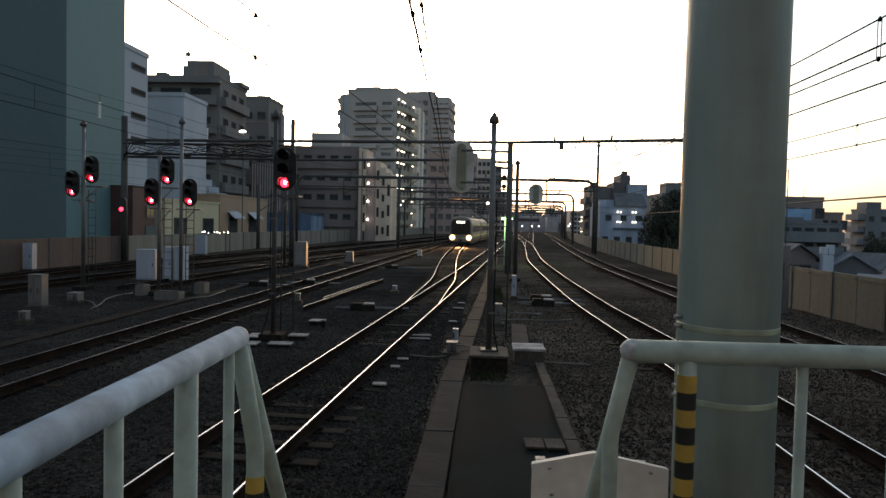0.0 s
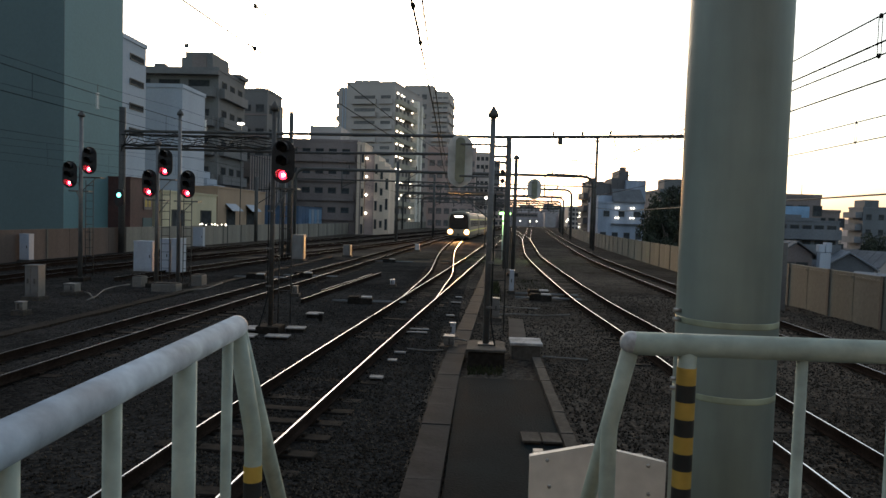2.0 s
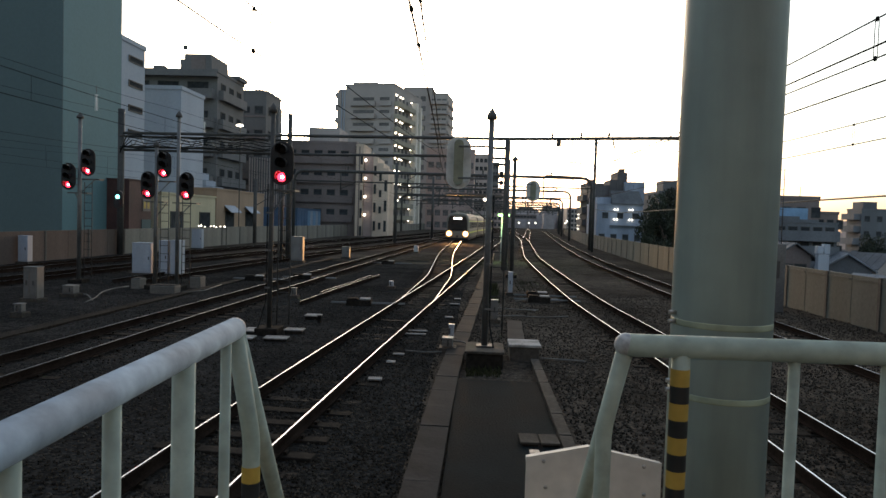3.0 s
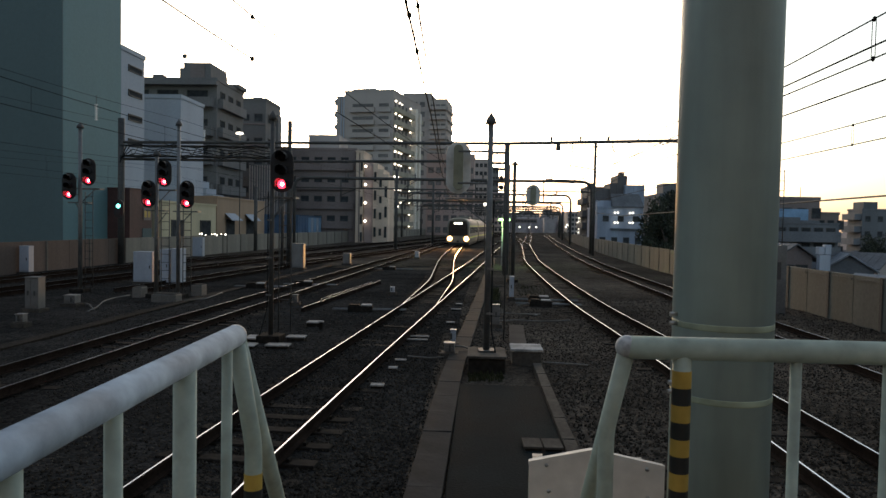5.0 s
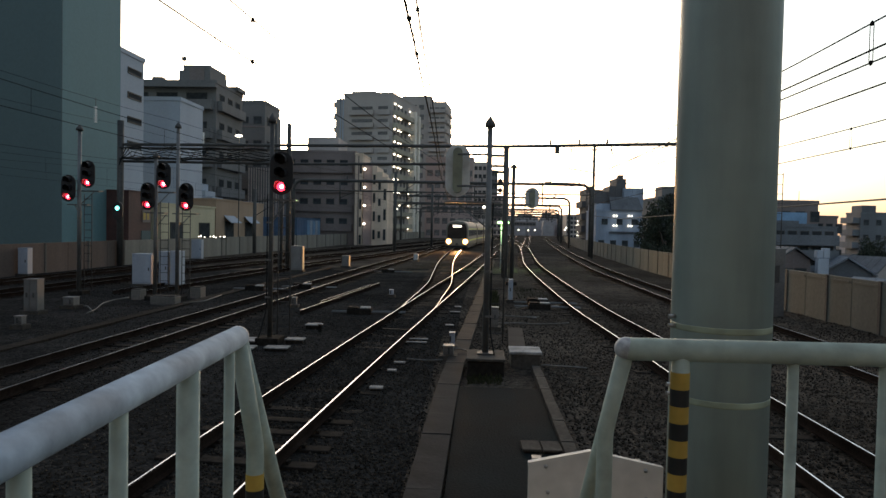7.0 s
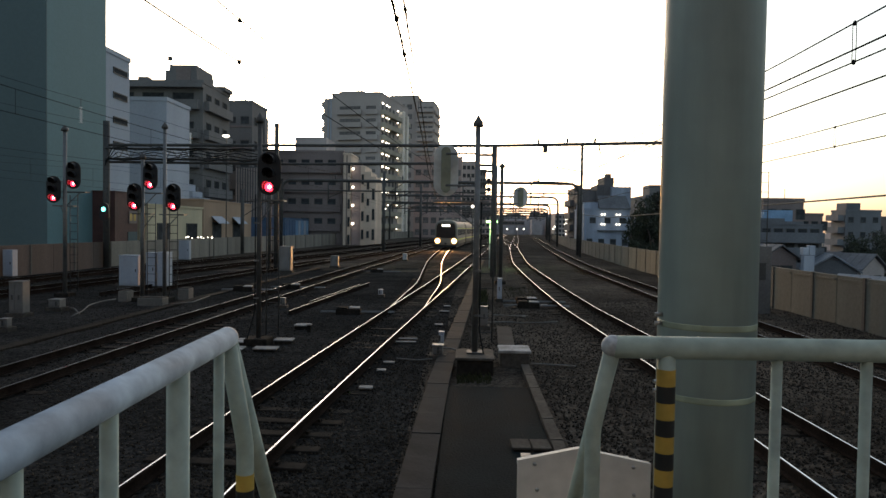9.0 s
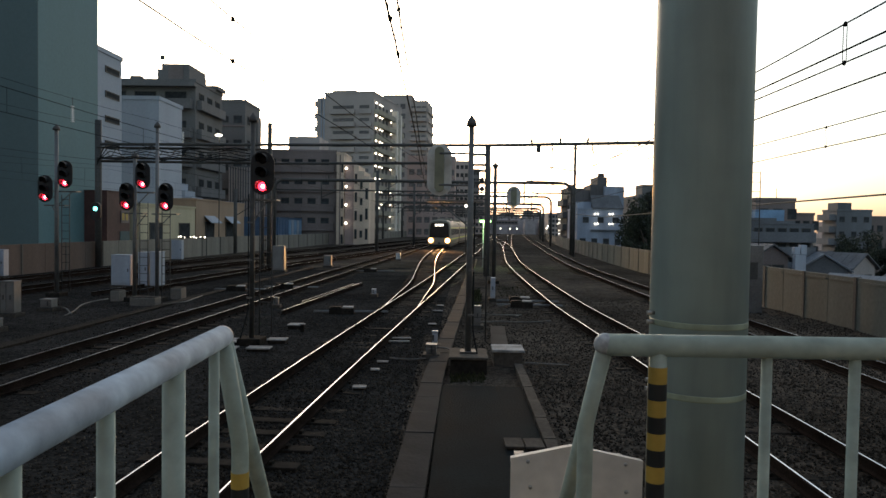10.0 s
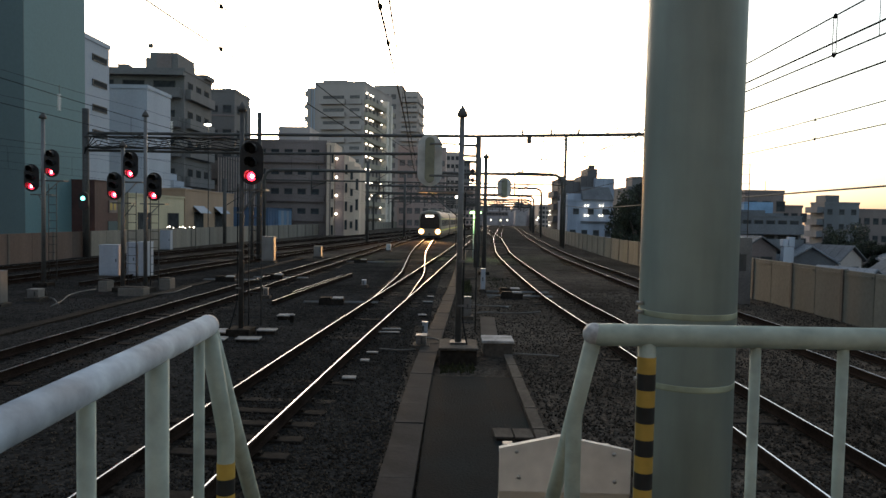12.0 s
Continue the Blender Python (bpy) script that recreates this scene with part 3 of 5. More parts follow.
# ---- signals ----
def stadium(w, h, n=10, cx=0.0, cz=0.0):
    r = w / 2
    pts = [(cx + r * math.cos(a), cz + h / 2 - r + r * math.sin(a)) for a in (math.pi * i / n for i in range(n + 1))]
    return pts + [(cx + r * math.cos(a), cz - h / 2 + r + r * math.sin(a)) for a in (math.pi + math.pi * i / n for i in range(n + 1))]


def signal_head(parent, x, y, z, w, h, lit, count=3, turn=0, colour="red", shared_back="sig_black"):
    """A signal head: backboard, housing, lenses and hoods; the lens number lit glows."""
    m = pose(x, y, z, 0, 0, turn)
    bm = bmesh.new()
    plate(bm, stadium(w, h), 0.0, 0.015)
    board = part("backboard", bm, M[shared_back], parent)
    board.matrix_basis = m
    bm = bmesh.new()
    plate(bm, stadium(w * (0.5 if turn == 0 else 0.38), h * 0.86), 0.016, 0.17)
    part("housing", bm, M["sig_box"] if shared_back != "sig_black" else M["sig_black"], board)
    gap = h * 0.62 / max(1, count - 1)
    for i in range(count):
        lz = h * 0.31 - i * gap
        r = 0.105
        bm = bmesh.new()
        lathe(bm, [(r, -0.002), (r * 0.9, -0.02), (r * 0.4, -0.035), (0.002, -0.04)], axis="y", at=(0, 0, lz), n=18)
        part("lens", bm, M[colour] if i == lit else M["lens"], board, colour + " glowing lens" if i == lit else "")
        if i == lit:
            bm = bmesh.new()
            lathe(bm, [(r * 0.4, -0.036), (r * 0.25, -0.044), (0.002, -0.046)], axis="y", at=(0.02, 0, lz), n=14)
            part("lens_core", bm, M["red_core"] if colour == "red" else M["cyan"], board)
        bm = bmesh.new()
        n = 12
        ra, rb = r + 0.03, r + 0.022
        ring = []
        for k in range(n + 1):
            a = math.radians(-25 + 230 * k / n)
            c, s = math.cos(a), math.sin(a)
            dep = -0.16 - 0.1 * max(0, s)
            ring.append([bm.verts.new((ra * c, 0, lz + ra * s)), bm.verts.new((ra * c, dep, lz + ra * s)), bm.verts.new((rb * c, dep, lz + rb * s)), bm.verts.new((rb * c, 0, lz + rb * s))])
        for p, q in zip(ring, ring[1:]):
            for k in range(3):
                bm.faces.new((p[k], p[k + 1], q[k + 1], q[k]))
        part("hood", bm, M["sig_black"], board)
    return board


def ladder(parent, x, y, z0, z1, w=0.3, rung=0.3, material="iron"):
    bm = bmesh.new()
    for s in (-w / 2, w / 2):
        tube(bm, [(x + s, y, z0), (x + s, y, z1)], 0.016, 6)
    z = z0 + 0.2
    while z < z1:
        tube(bm, [(x - w / 2, y, z), (x + w / 2, y, z)], 0.011, 5)
        z += rung
    part("ladder", bm, M[material], parent)


def signal_post(label, x, y, top, r, heads, ladders=True, base=-0.2, material="galv", lx=0.28):
    s = thing("railway_signal", label, "signal", pose(x, y, 0), group="railway signals")
    bm = bmesh.new()
    tube(bm, [(0, 0, base), (0, 0, top)], r, 14, r1=r * 0.85)
    part("mast", bm, M[material], s)
    bm = bmesh.new()
    lathe(bm, [(r * 0.9, top), (r * 1.7, top + 0.01), (r * 1.5, top + 0.1), (0.01, top + 0.24)], n=14)
    part("cap", bm, M["iron"], s)
    if base < 0:
        bm = bmesh.new()
        box(bm, -0.28, 0.28, -0.28, 0.28, base - 0.25, base + 0.16, bev=0.02)
        part("footing", bm, M["sleeper"], s)
    else:
        bm = bmesh.new()
        box(bm, -0.16, 0.16, -0.16, 0.16, base, base + 0.03, bev=0.006)
        part("base_plate", bm, M["iron"], s)
    for hx, hz, w, h, lit, count, turn, back in heads:
        signal_head(s, hx, -0.22 if turn == 0 else 0.22, hz, w, h, lit, count, turn, shared_back=back)
        for dz in (-h * 0.3, h * 0.3):
            bm = bmesh.new()
            tube(bm, [(0, 0, hz + dz), (hx, -0.06 if turn == 0 else 0.06, hz + dz)], 0.022, 6)
            part("bracket", bm, M["galv"], s)
        bm = bmesh.new()
        box(bm, min(0, hx) - 0.25, max(0, hx) + 0.25, 0.03 + r, 0.4 + r, hz - h * 0.62, hz - h * 0.62 + 0.04)
        tube(bm, [(0, 0.1, hz - h * 1.1), (hx if abs(hx) > 0.2 else 0.3, 0.25, hz - h * 0.62)], 0.018, 6)
        part("maintenance_step", bm, M["galv"], s)
    if ladders:
        ladder(s, lx, 0.12, base + 0.2, min(h_[1] for h_ in heads) - 0.2)
    return s


signal_post("tall mast with one black oval signal head glowing red", -5.0, 16.5, 5.1, 0.06, [(0.296, 3.888, 0.555, 1.03, 2, 3, 0, "sig_black")], lx=0.3, material="iron")
signal_post("mast with two black oval signal heads glowing red", -15.36, 26, 6.1, 0.08, [(0.45, 4.432, 0.57, 1.04, 2, 3, 0, "sig_black"), (-0.31, 3.883, 0.57, 1.02, 2, 3, 0, "sig_black")])
signal_post("mast with an upper and a lower black signal head glowing red", -11.88, 25, 5.0, 0.075, [(0.385, 4.356, 0.54, 0.98, 2, 3, 0, "sig_black"), (-0.2, 3.6, 0.54, 1.0, 2, 3, 0, "sig_black")])
signal_post("slim mast with one black signal head glowing red", -11.06, 25, 6.1, 0.07, [(0.41, 3.6, 0.54, 1.02, 2, 3, 0, "sig_black")])
signal_post("thick mast with a pale oval signal head seen from behind", 0.175, 14.0, 4.7, 0.064, [(-0.64, 3.85, 0.5, 1.06, 9, 4, 180, "sig_back")], lx=0.2, base=0.157)
for mx, my, mz, dx in ((0.175, 14.0, 3.2, 0.09), (-5.0, 16.5, 3.4, -0.085)):
    cd = thing("conduit", "thin dark cable conduit strapped to a signal mast", "conduit", pose(mx, my, 0), group="mast conduits")
    bm = bmesh.new()
    tube(bm, bend([(dx, -0.02, mz), (dx, -0.02, 0.6), (dx * 1.8, -0.1, 0.25), (dx * 2.6, -0.25, -0.12)], 0.15), 0.016, 6)
    part("pipe", bm, M["wire"], cd)
    for z in (0.9, 1.8, 2.7):
        bm = bmesh.new()
        box(bm, min(dx, 0) - 0.02, max(dx, 0) + 0.02, -0.085, -0.066, z, z + 0.04)
        part("strap", bm, M["galv"], cd)
signal_post("mast with a small pale oval signal head seen from behind", 1.72, 36, 5.8, 0.11, [(0.98, 4.3, 0.74, 1.1, 9, 3, 180, "sig_back")], lx=-0.3, material="iron")

# two-lamp signal on the portal mast; added shutter hides one lamp at a time
DW = (-22.1, 41.5, 3.28)
dw = thing("shunting_signal", "small two-lamp signal, red changing to green, on the portal mast", "signal", pose(*DW))
bm = bmesh.new()
plate(bm, stadium(0.58, 1.1), 0.0, 0.12)
part("backboard", bm, M["sig_black"], dw)
for nm, mt, lz in (("green_lens", "cyan", 0.17), ("red_lens", "red", -0.17)):
    bm = bmesh.new()
    lathe(bm, [(0.13, -0.002), (0.11, -0.02), (0.04, -0.035), (0.002, -0.04)], axis="y", at=(-0.03, 0, lz), n=16)
    part(nm, bm, M[mt], dw, nm.split("_")[0] + " glowing lens")
# added plate that stands in for switching the lamps on and off
bm = bmesh.new()
box(bm, -0.2, 0.14, -0.062, -0.05, -0.16, 0.16)
shutter = part("shutter", bm, M["sig_black"], dw)
bm = bmesh.new()
tube(bm, [(0, 0.1, 0.1), (-0.6, 1.45, 0.1)], 0.04, 6)
part("bracket", bm, M["iron"], dw)

def round_signal(x, y, z, reach):
    g = thing("shunting_signal", "small round black signal head on an arm of the portal post", "signal", pose(x, y, z), group="round signals")
    bm = bmesh.new()
    lathe(bm, [(0.1, 0.0), (0.15, -0.01), (0.15, -0.04), (0.1, -0.07)], axis="y", n=14)
    part("disc", bm, M["sig_black"], g)
    bm = bmesh.new()
    lathe(bm, [(0.09, 0.002), (0.07, 0.12), (0.02, 0.16)], axis="y", at=(0, 0, 0), n=10)
    part("housing", bm, M["sig_black"], g)
    bm = bmesh.new()
    tube(bm, [(0, 0.06, 0), (reach, 0.2, -0.12)], 0.03, 6)
    part("arm", bm, M["iron"], g)


for z in (5.46, 4.93):
    round_signal(1.18, 40.8, z, 0.24)

# ---- catenary portals ----
pm_ = thing("catenary_portal", "steel catenary portal with a lattice beam and round posts", "catenary portal", group="catenary portals")


def post(parent, x, y, z0, z1, r, material="iron", name="post"):
    bm = bmesh.new()
    tube(bm, [(x, y, z0), (x, y, z1)], r, 14)
    part(name, bm, M[material], parent)


post(pm_, -22.73, 43.0, -0.5, 9.0, 0.2)
post(pm_, -11.95, 43.0, -0.3, 8.95, 0.14)
post(pm_, -12.45, 43.3, -0.3, 7.0, 0.1)
post(pm_, 1.5, 41.0, -0.3, 7.5, 0.16)
post(pm_, 1.55, 41.3, -0.3, 6.3, 0.17)
for z in (6.95, 6.35, 6.0):
    bm = bmesh.new()
    tube(bm, [(0.4, 41.0, z), (1.45, 41.0, z)], 0.08, 8)
    part("crossbar", bm, M["iron"], pm_)
bm = bmesh.new()
tube(bm, bend([(-22.73, 43, 7.5), (1.6, 41.0, 7.5), (11.0, 38.6, 7.5), (11.5, 38.5, 7.3), (11.55, 38.5, -0.4)], 0.4), 0.095, 12)
part("main_beam", bm, M["iron"], pm_)
bm = bmesh.new()
tube(bm, [(-22.73, 43, 6.45), (-11.95, 43, 6.45), (-0.9, 41.2, 6.45)], 0.085, 10)
part("lower_beam", bm, M["iron"], pm_)
for y in (42.8, 43.2):
    for z in (7.3, 6.65):
        bm = bmesh.new()
        tube(bm, [(-22.7, y, z), (-11.95, y, z)], 0.05, 6)
        part("truss_chord", bm, M["iron"], pm_)
for i in range(14):
    x = -22.6 + i * 0.75
    bm = bmesh.new()
    tube(bm, [(x, 42.8, 6.65), (x + 0.375, 42.8, 7.3), (x + 0.75, 42.8, 6.65)], 0.03, 5)
    part("lattice", bm, M["galv"], pm_)
for i in range(5):
    pts = [(-22.2 + 0.2 * i + 9.0 * k / 12, 42.6, 7.25 - 0.16 * i + 0.12 * math.sin(k * 1.9 + i)) for k in range(13)]
    bm = bmesh.new()
    tube(bm, [(-22.6, 42.6, 6.2 + 0.1 * i)] + pts, 0.028, 6)
    part("cable", bm, M["wire"], pm_, "black cable along the beam")
for x, lean in ((4.0, 0.0), (5.58, 0.03), (7.05, 0.1)):
    y = 41.0 - (x - 1.6) * 0.255
    bm = bmesh.new()
    lathe(bm, [(0.05, -0.02), (0.05, 0.04), (0.085, 0.07), (0.05, 0.11), (0.085, 0.14), (0.05, 0.18), (0.075, 0.21), (0.03, 0.25), (0.02, 0.36), (0.045, 0.38), (0.02, 0.41)], n=8)
    bmesh.ops.transform(bm, matrix=pose(x, y, 7.58, 0, math.degrees(lean * 2.5)), verts=bm.verts)
    part("insulator", bm, M["iron"], pm_)
for x, kick in ((5.14, 0.02), (7.32, 0.1)):
    y = 41.0 - (x - 1.6) * 0.255
    bm = bmesh.new()
    tube(bm, [(x, y, 7.42), (x, y, 7.2), (x + kick, y, 6.9)], 0.032, 6)
    part("dropper", bm, M["iron"], pm_)
    bm = bmesh.new()
    lathe(bm, [(0.03, 7.14), (0.065, 7.18), (0.03, 7.22), (0.065, 7.26), (0.03, 7.3)], at=(x, y, 0), n=8)
    part("insulator", bm, M["iron"], pm_)
bm = bmesh.new()
tube(bm, [(7.42, 39.52, 6.9), (7.62, 39.4, 7.05), (8.3, 39.1, 7.1), (9.6, 38.7, 7.3), (11.2, 38.5, 7.42)], 0.018, 5)
part("jumper_cable", bm, M["wire"], pm_)
bm = bmesh.new()
box(bm, 4.25, 4.5, 40.2, 40.4, 7.05, 7.42)
part("junction_box", bm, M["iron"], pm_)


def arch_portal(y, z, r, xl, xr, label, brackets=4):
    p = thing("catenary_portal", label, "catenary portal", group="catenary portals")
    bm = bmesh.new()
    tube(bm, bend([(xl, y, -0.5), (xl, y, z), (xr, y, z), (xr, y, -0.5)], 1.2, 7), r, 10)
    part("arch", bm, M["iron"], p)
    bm = bmesh.new()
    tube(bm, [(xl, y, z - 1.1), (xr, y, z - 1.1)], r * 0.5, 8)
    part("lower_bar", bm, M["iron"], p)
    for i in range(brackets):
        x = xl + (xr - xl) * (i + 0.7) / (brackets + 0.4)
        bm = bmesh.new()
        tube(bm, [(x, y, z), (x, y, z - 2.2)], r * 0.5, 6)
        tube(bm, [(x, y, z - 1.9), (x + 1.6, y, z - 1.2)], r * 0.3, 5)
        part("drop_arm", bm, M["iron"], p)
        bm = bmesh.new()
        lathe(bm, [(0.04, z + r), (0.1, z + r + 0.08), (0.05, z + r + 0.16), (0.1, z + r + 0.24), (0.02, z + r + 0.5)], at=(x + 0.8, y, 0), n=8)
        part("insulator", bm, M["iron"], p)


for y, z in ((77, 7.65), (113, 7.75), (150, 7.7), (178, 7.7), (208, 7.7), (245, 7.8), (290, 7.9)):
    arch_portal(y, z, 0.13 + y * 0.0005, wall_l(y) + 0.7, wall_r(y) - 1.5, "dark steel portal with rounded corners over the tracks", 4 if y < 100 else 7)
stay = thing("insulated_stay", "dark insulated stay arm along a portal beam", "stay arm", pose(7.4, 76.8, 7.72))
bm = bmesh.new()
tube(bm, [(0, 0, 0.1), (1.2, 0, 0.12), (3.6, 0, 0.04)], 0.06, 8)
part("arm", bm, M["iron"], stay)
bm = bmesh.new()
tube(bm, [(2.2, 0, -0.05), (4.0, 0, -1.0)], 0.04, 6)
part("brace", bm, M["iron"], stay)
bm = bmesh.new()
box(bm, -0.35, 0.4, -0.12, 0.08, -0.2, 0.2, bev=0.03)
part("clamp_box", bm, M["iron"], stay)
tp = thing("catenary_post", "tall dark catenary post beside the parapet wall", "post", pose(11.6, 72, 0))
post(tp, 0, 0, -0.4, 11.5, 0.14, name="mast")
bm = bmesh.new()
tube(bm, [(-0.32, 0, 11.12), (0, 0, 10.7), (0.32, 0, 11.12)], 0.06, 6)
part("bracket", bm, M["iron"], tp)
bm = bmesh.new()
tube(bm, [(0, 0, 8.6), (-2.6, 0, 9.0)], 0.06, 6)
tube(bm, [(0, 0, 6.6), (-2.6, 0, 9.0)], 0.04, 6)
part("arm", bm, M["iron"], tp)
for x, y, h in ((-9.1, 75, 8.6), (-6.8, 100, 8.8), (-21.6, 66, 6.0)):
    q = thing("catenary_post", "dark catenary post along the parapet wall", "post", pose(x, y, 0))
    post(q, 0, 0, -0.4, h, 0.17, name="mast")
    bm = bmesh.new()
    tube(bm, [(0, 0, h - 1.2), (3.0, 0, h - 1.0)], 0.05, 6)
    tube(bm, [(0, 0, h - 2.6), (2.4, 0, h - 1.05)], 0.035, 6)
    part("arm", bm, M["iron"], q)
rp = thing("mast_with_ladder", "dark ladder mast on a grey steel base box", "mast", pose(10.2, 25.0, 0))
post(rp, 0.0, 0, -0.3, 5.26, 0.09, name="mast")
ladder(rp, 0.2, -0.1, 2.2, 4.83, 0.3, 0.34, "iron")
bm = bmesh.new()
box(bm, -0.2, 0.5, -0.2, 0.2, -0.3, 2.2, bev=0.02)
part("base_box", bm, M["galv"], rp)
bm = bmesh.new()
box(bm, 0.0, 0.3, -0.212, -0.2, 1.0, 1.6)
part("hatch", bm, M["iron"], rp)

# ---- overhead wires ----
def wire(name, label, pts, r=0.009, group="overhead wires", material="wire"):
    w = thing(name, label, "wire", group=group)
    bm = bmesh.new()
    tube(bm, pts, r, 5)
    part("strand", bm, M[material], w)
    return w


def catenary(at, label, y0=-8, y1=200, contact=4.56, hang=(8.2,), dx=0.0, rise=1.15, sup=(-10, 40, 76, 111, 155, 205), r=0.009):
    """Contact wire, sagging messenger, droppers and insulators over a track."""
    ys = [y0 + i * 2.5 for i in range(int((y1 - y0) / 2.5) + 1)]

    def mz(y):
        for a, b in zip(sup, sup[1:]):
            if a <= y <= b:
                u = (y - a) / (b - a)
                return contact + rise - 2.9 * u * (1 - u) * min(1, (b - a) / 50)
        return contact + 0.9

    w = thing("overhead_line", label, "overhead line", group="overhead wires")
    bm = bmesh.new()
    tube(bm, [(at(y) + dx, y, contact) for y in ys], r, 5)
    part("contact_wire", bm, M["wire"], w)
    bm = bmesh.new()
    tube(bm, [(at(y) + dx, y, mz(y)) for y in ys], r, 5)
    part("messenger_wire", bm, M["wire"], w)
    y = y0 + 5
    while y < min(y1, 90):
        bm = bmesh.new()
        tube(bm, [(at(y) + dx, y, contact), (at(y) + dx, y, mz(y))], 0.004, 4)
        part("dropper", bm, M["wire"], w)
        y += 5
    for hy in hang:
        for o in (-0.02, 0.02):
            bm = bmesh.new()
            tube(bm, [(at(hy) + dx + o, hy, contact), (at(hy) + dx + o, hy, mz(hy))], 0.005, 4)
            part("dropper", bm, M["wire"], w)
        for z in (contact, mz(hy)):
            bm = bmesh.new()
            lathe(bm, [(0.006, z - 0.03), (0.018, z - 0.018), (0.022, z), (0.018, z + 0.018), (0.006, z + 0.03)], at=(at(hy) + dx, hy, 0), n=10)
            part("clamp", bm, M["wire"], w)
    return w


catenary(t1, "thin overhead line above the platform-end track", dx=0.22, hang=(8.0,), r=0.0078)
cross = curve_x([(-0.45, -10), (-0.66, 5.8), (-0.81, 9.9), (-0.93, 13.3), (-1.3, 22), (-1.95, 42), (-2.68, 78), (-2.75, 88), (-1.7, 108), (-0.2, 128), (6, 200)])
catenary(cross, "thin overhead line swinging over to the diverging track", hang=(6.3, 7.6), r=0.0115)
catenary(t2, "thin overhead line above the curving track", hang=(7.8,), dx=-0.17, rise=1.09, r=0.01)
catenary(t3, "thin overhead line above the outer track", hang=(15.4, 19.3), dx=-0.36, r=0.012)
catenary(t4, "thin overhead line above the dull track", hang=(), r=0.007)
catenary(t5, "thin overhead line above the side track", hang=(), r=0.0055)
catenary(t6, "thin overhead line above the track by the wall", hang=(), r=0.0055)
wire("feeder_cable", "black feeder cable hung beside the line", [(5.78 - 0.003 * y, y, 4.885) for y in range(0, 41, 4)], 0.014)
wire("feeder_cable", "black feeder cable hung beside the line", [(4.15, y, 4.68) for y in range(0, 41, 4)], 0.012)
wire("feeder_cable", "thick grey feeder cable along the parapet wall", [(12.0, y, 3.84 - 0.002 * y) for y in range(-4, 61, 4)] + [(11.7, 72, 4.2)], 0.03, material="concrete")
for i, (dx, z) in enumerate(((-22.6, 8.6), (-18.7, 8.8), (-20.6, 6.2))):
    wire("feeder_cable", "thin black cable high along the wall side", [(dx, y, z + 0.0012 * (y - 22) ** 2 - 0.4) for y in range(-6, 44, 4)] + [(dx + 1, 76, z + 0.3)], 0.009)
for x, y, z in ((-18.7, 33.0, 7.42), (-17.4, 43.0, 7.55)):
    iz = thing("insulator_string", "white porcelain insulator string hanging from a cable", "insulator", pose(x, y, z))
    bm = bmesh.new()
    prof = []
    for k in range(9):
        prof += [(0.03, k * 0.09), (0.1, k * 0.09 + 0.03), (0.03, k * 0.09 + 0.06)]
    lathe(bm, prof, n=8)
    part("insulator_body", bm, M["insul"], iz)
    bm = bmesh.new()
    tube(bm, [(0, 0, 0.8), (0, 0, 1.2)], 0.012, 5)
    part("hook", bm, M["iron"], iz)

# ---- the standing train ----
def car_profile(k=1.0):
    w, h = 1.42, 3.62
    pts = [(-1.36, 0.42), (-w, 0.95), (-w, 2.65), (-1.34, 3.05), (-1.15, 3.35), (-0.75, 3.54), (0, h)]
    pts = pts + [(-x, z) for x, z in pts[-2::-1]]
    return [(x * k, 0.42 + (z - 0.42) * (0.5 + 0.5 * k)) for x, z in pts]


def loft(bm, secs):
    prev = None
    for y, prof in secs:
        ring = [bm.verts.new((x, y, z)) for x, z in prof]
        if prev:
            for i in range(len(ring) - 1):
                bm.faces.new((prev[i], prev[i + 1], ring[i + 1], ring[i])).smooth = True
            bm.faces.new((prev[-1], prev[0], ring[0], ring[-1]))
        else:
            bm.faces.new(ring)
        prev = ring
    bm.faces.new(prev[::-1])
    return bm


train = thing("commuter_train", "silver commuter train standing with lit headlights and a yellow-green band", "train")


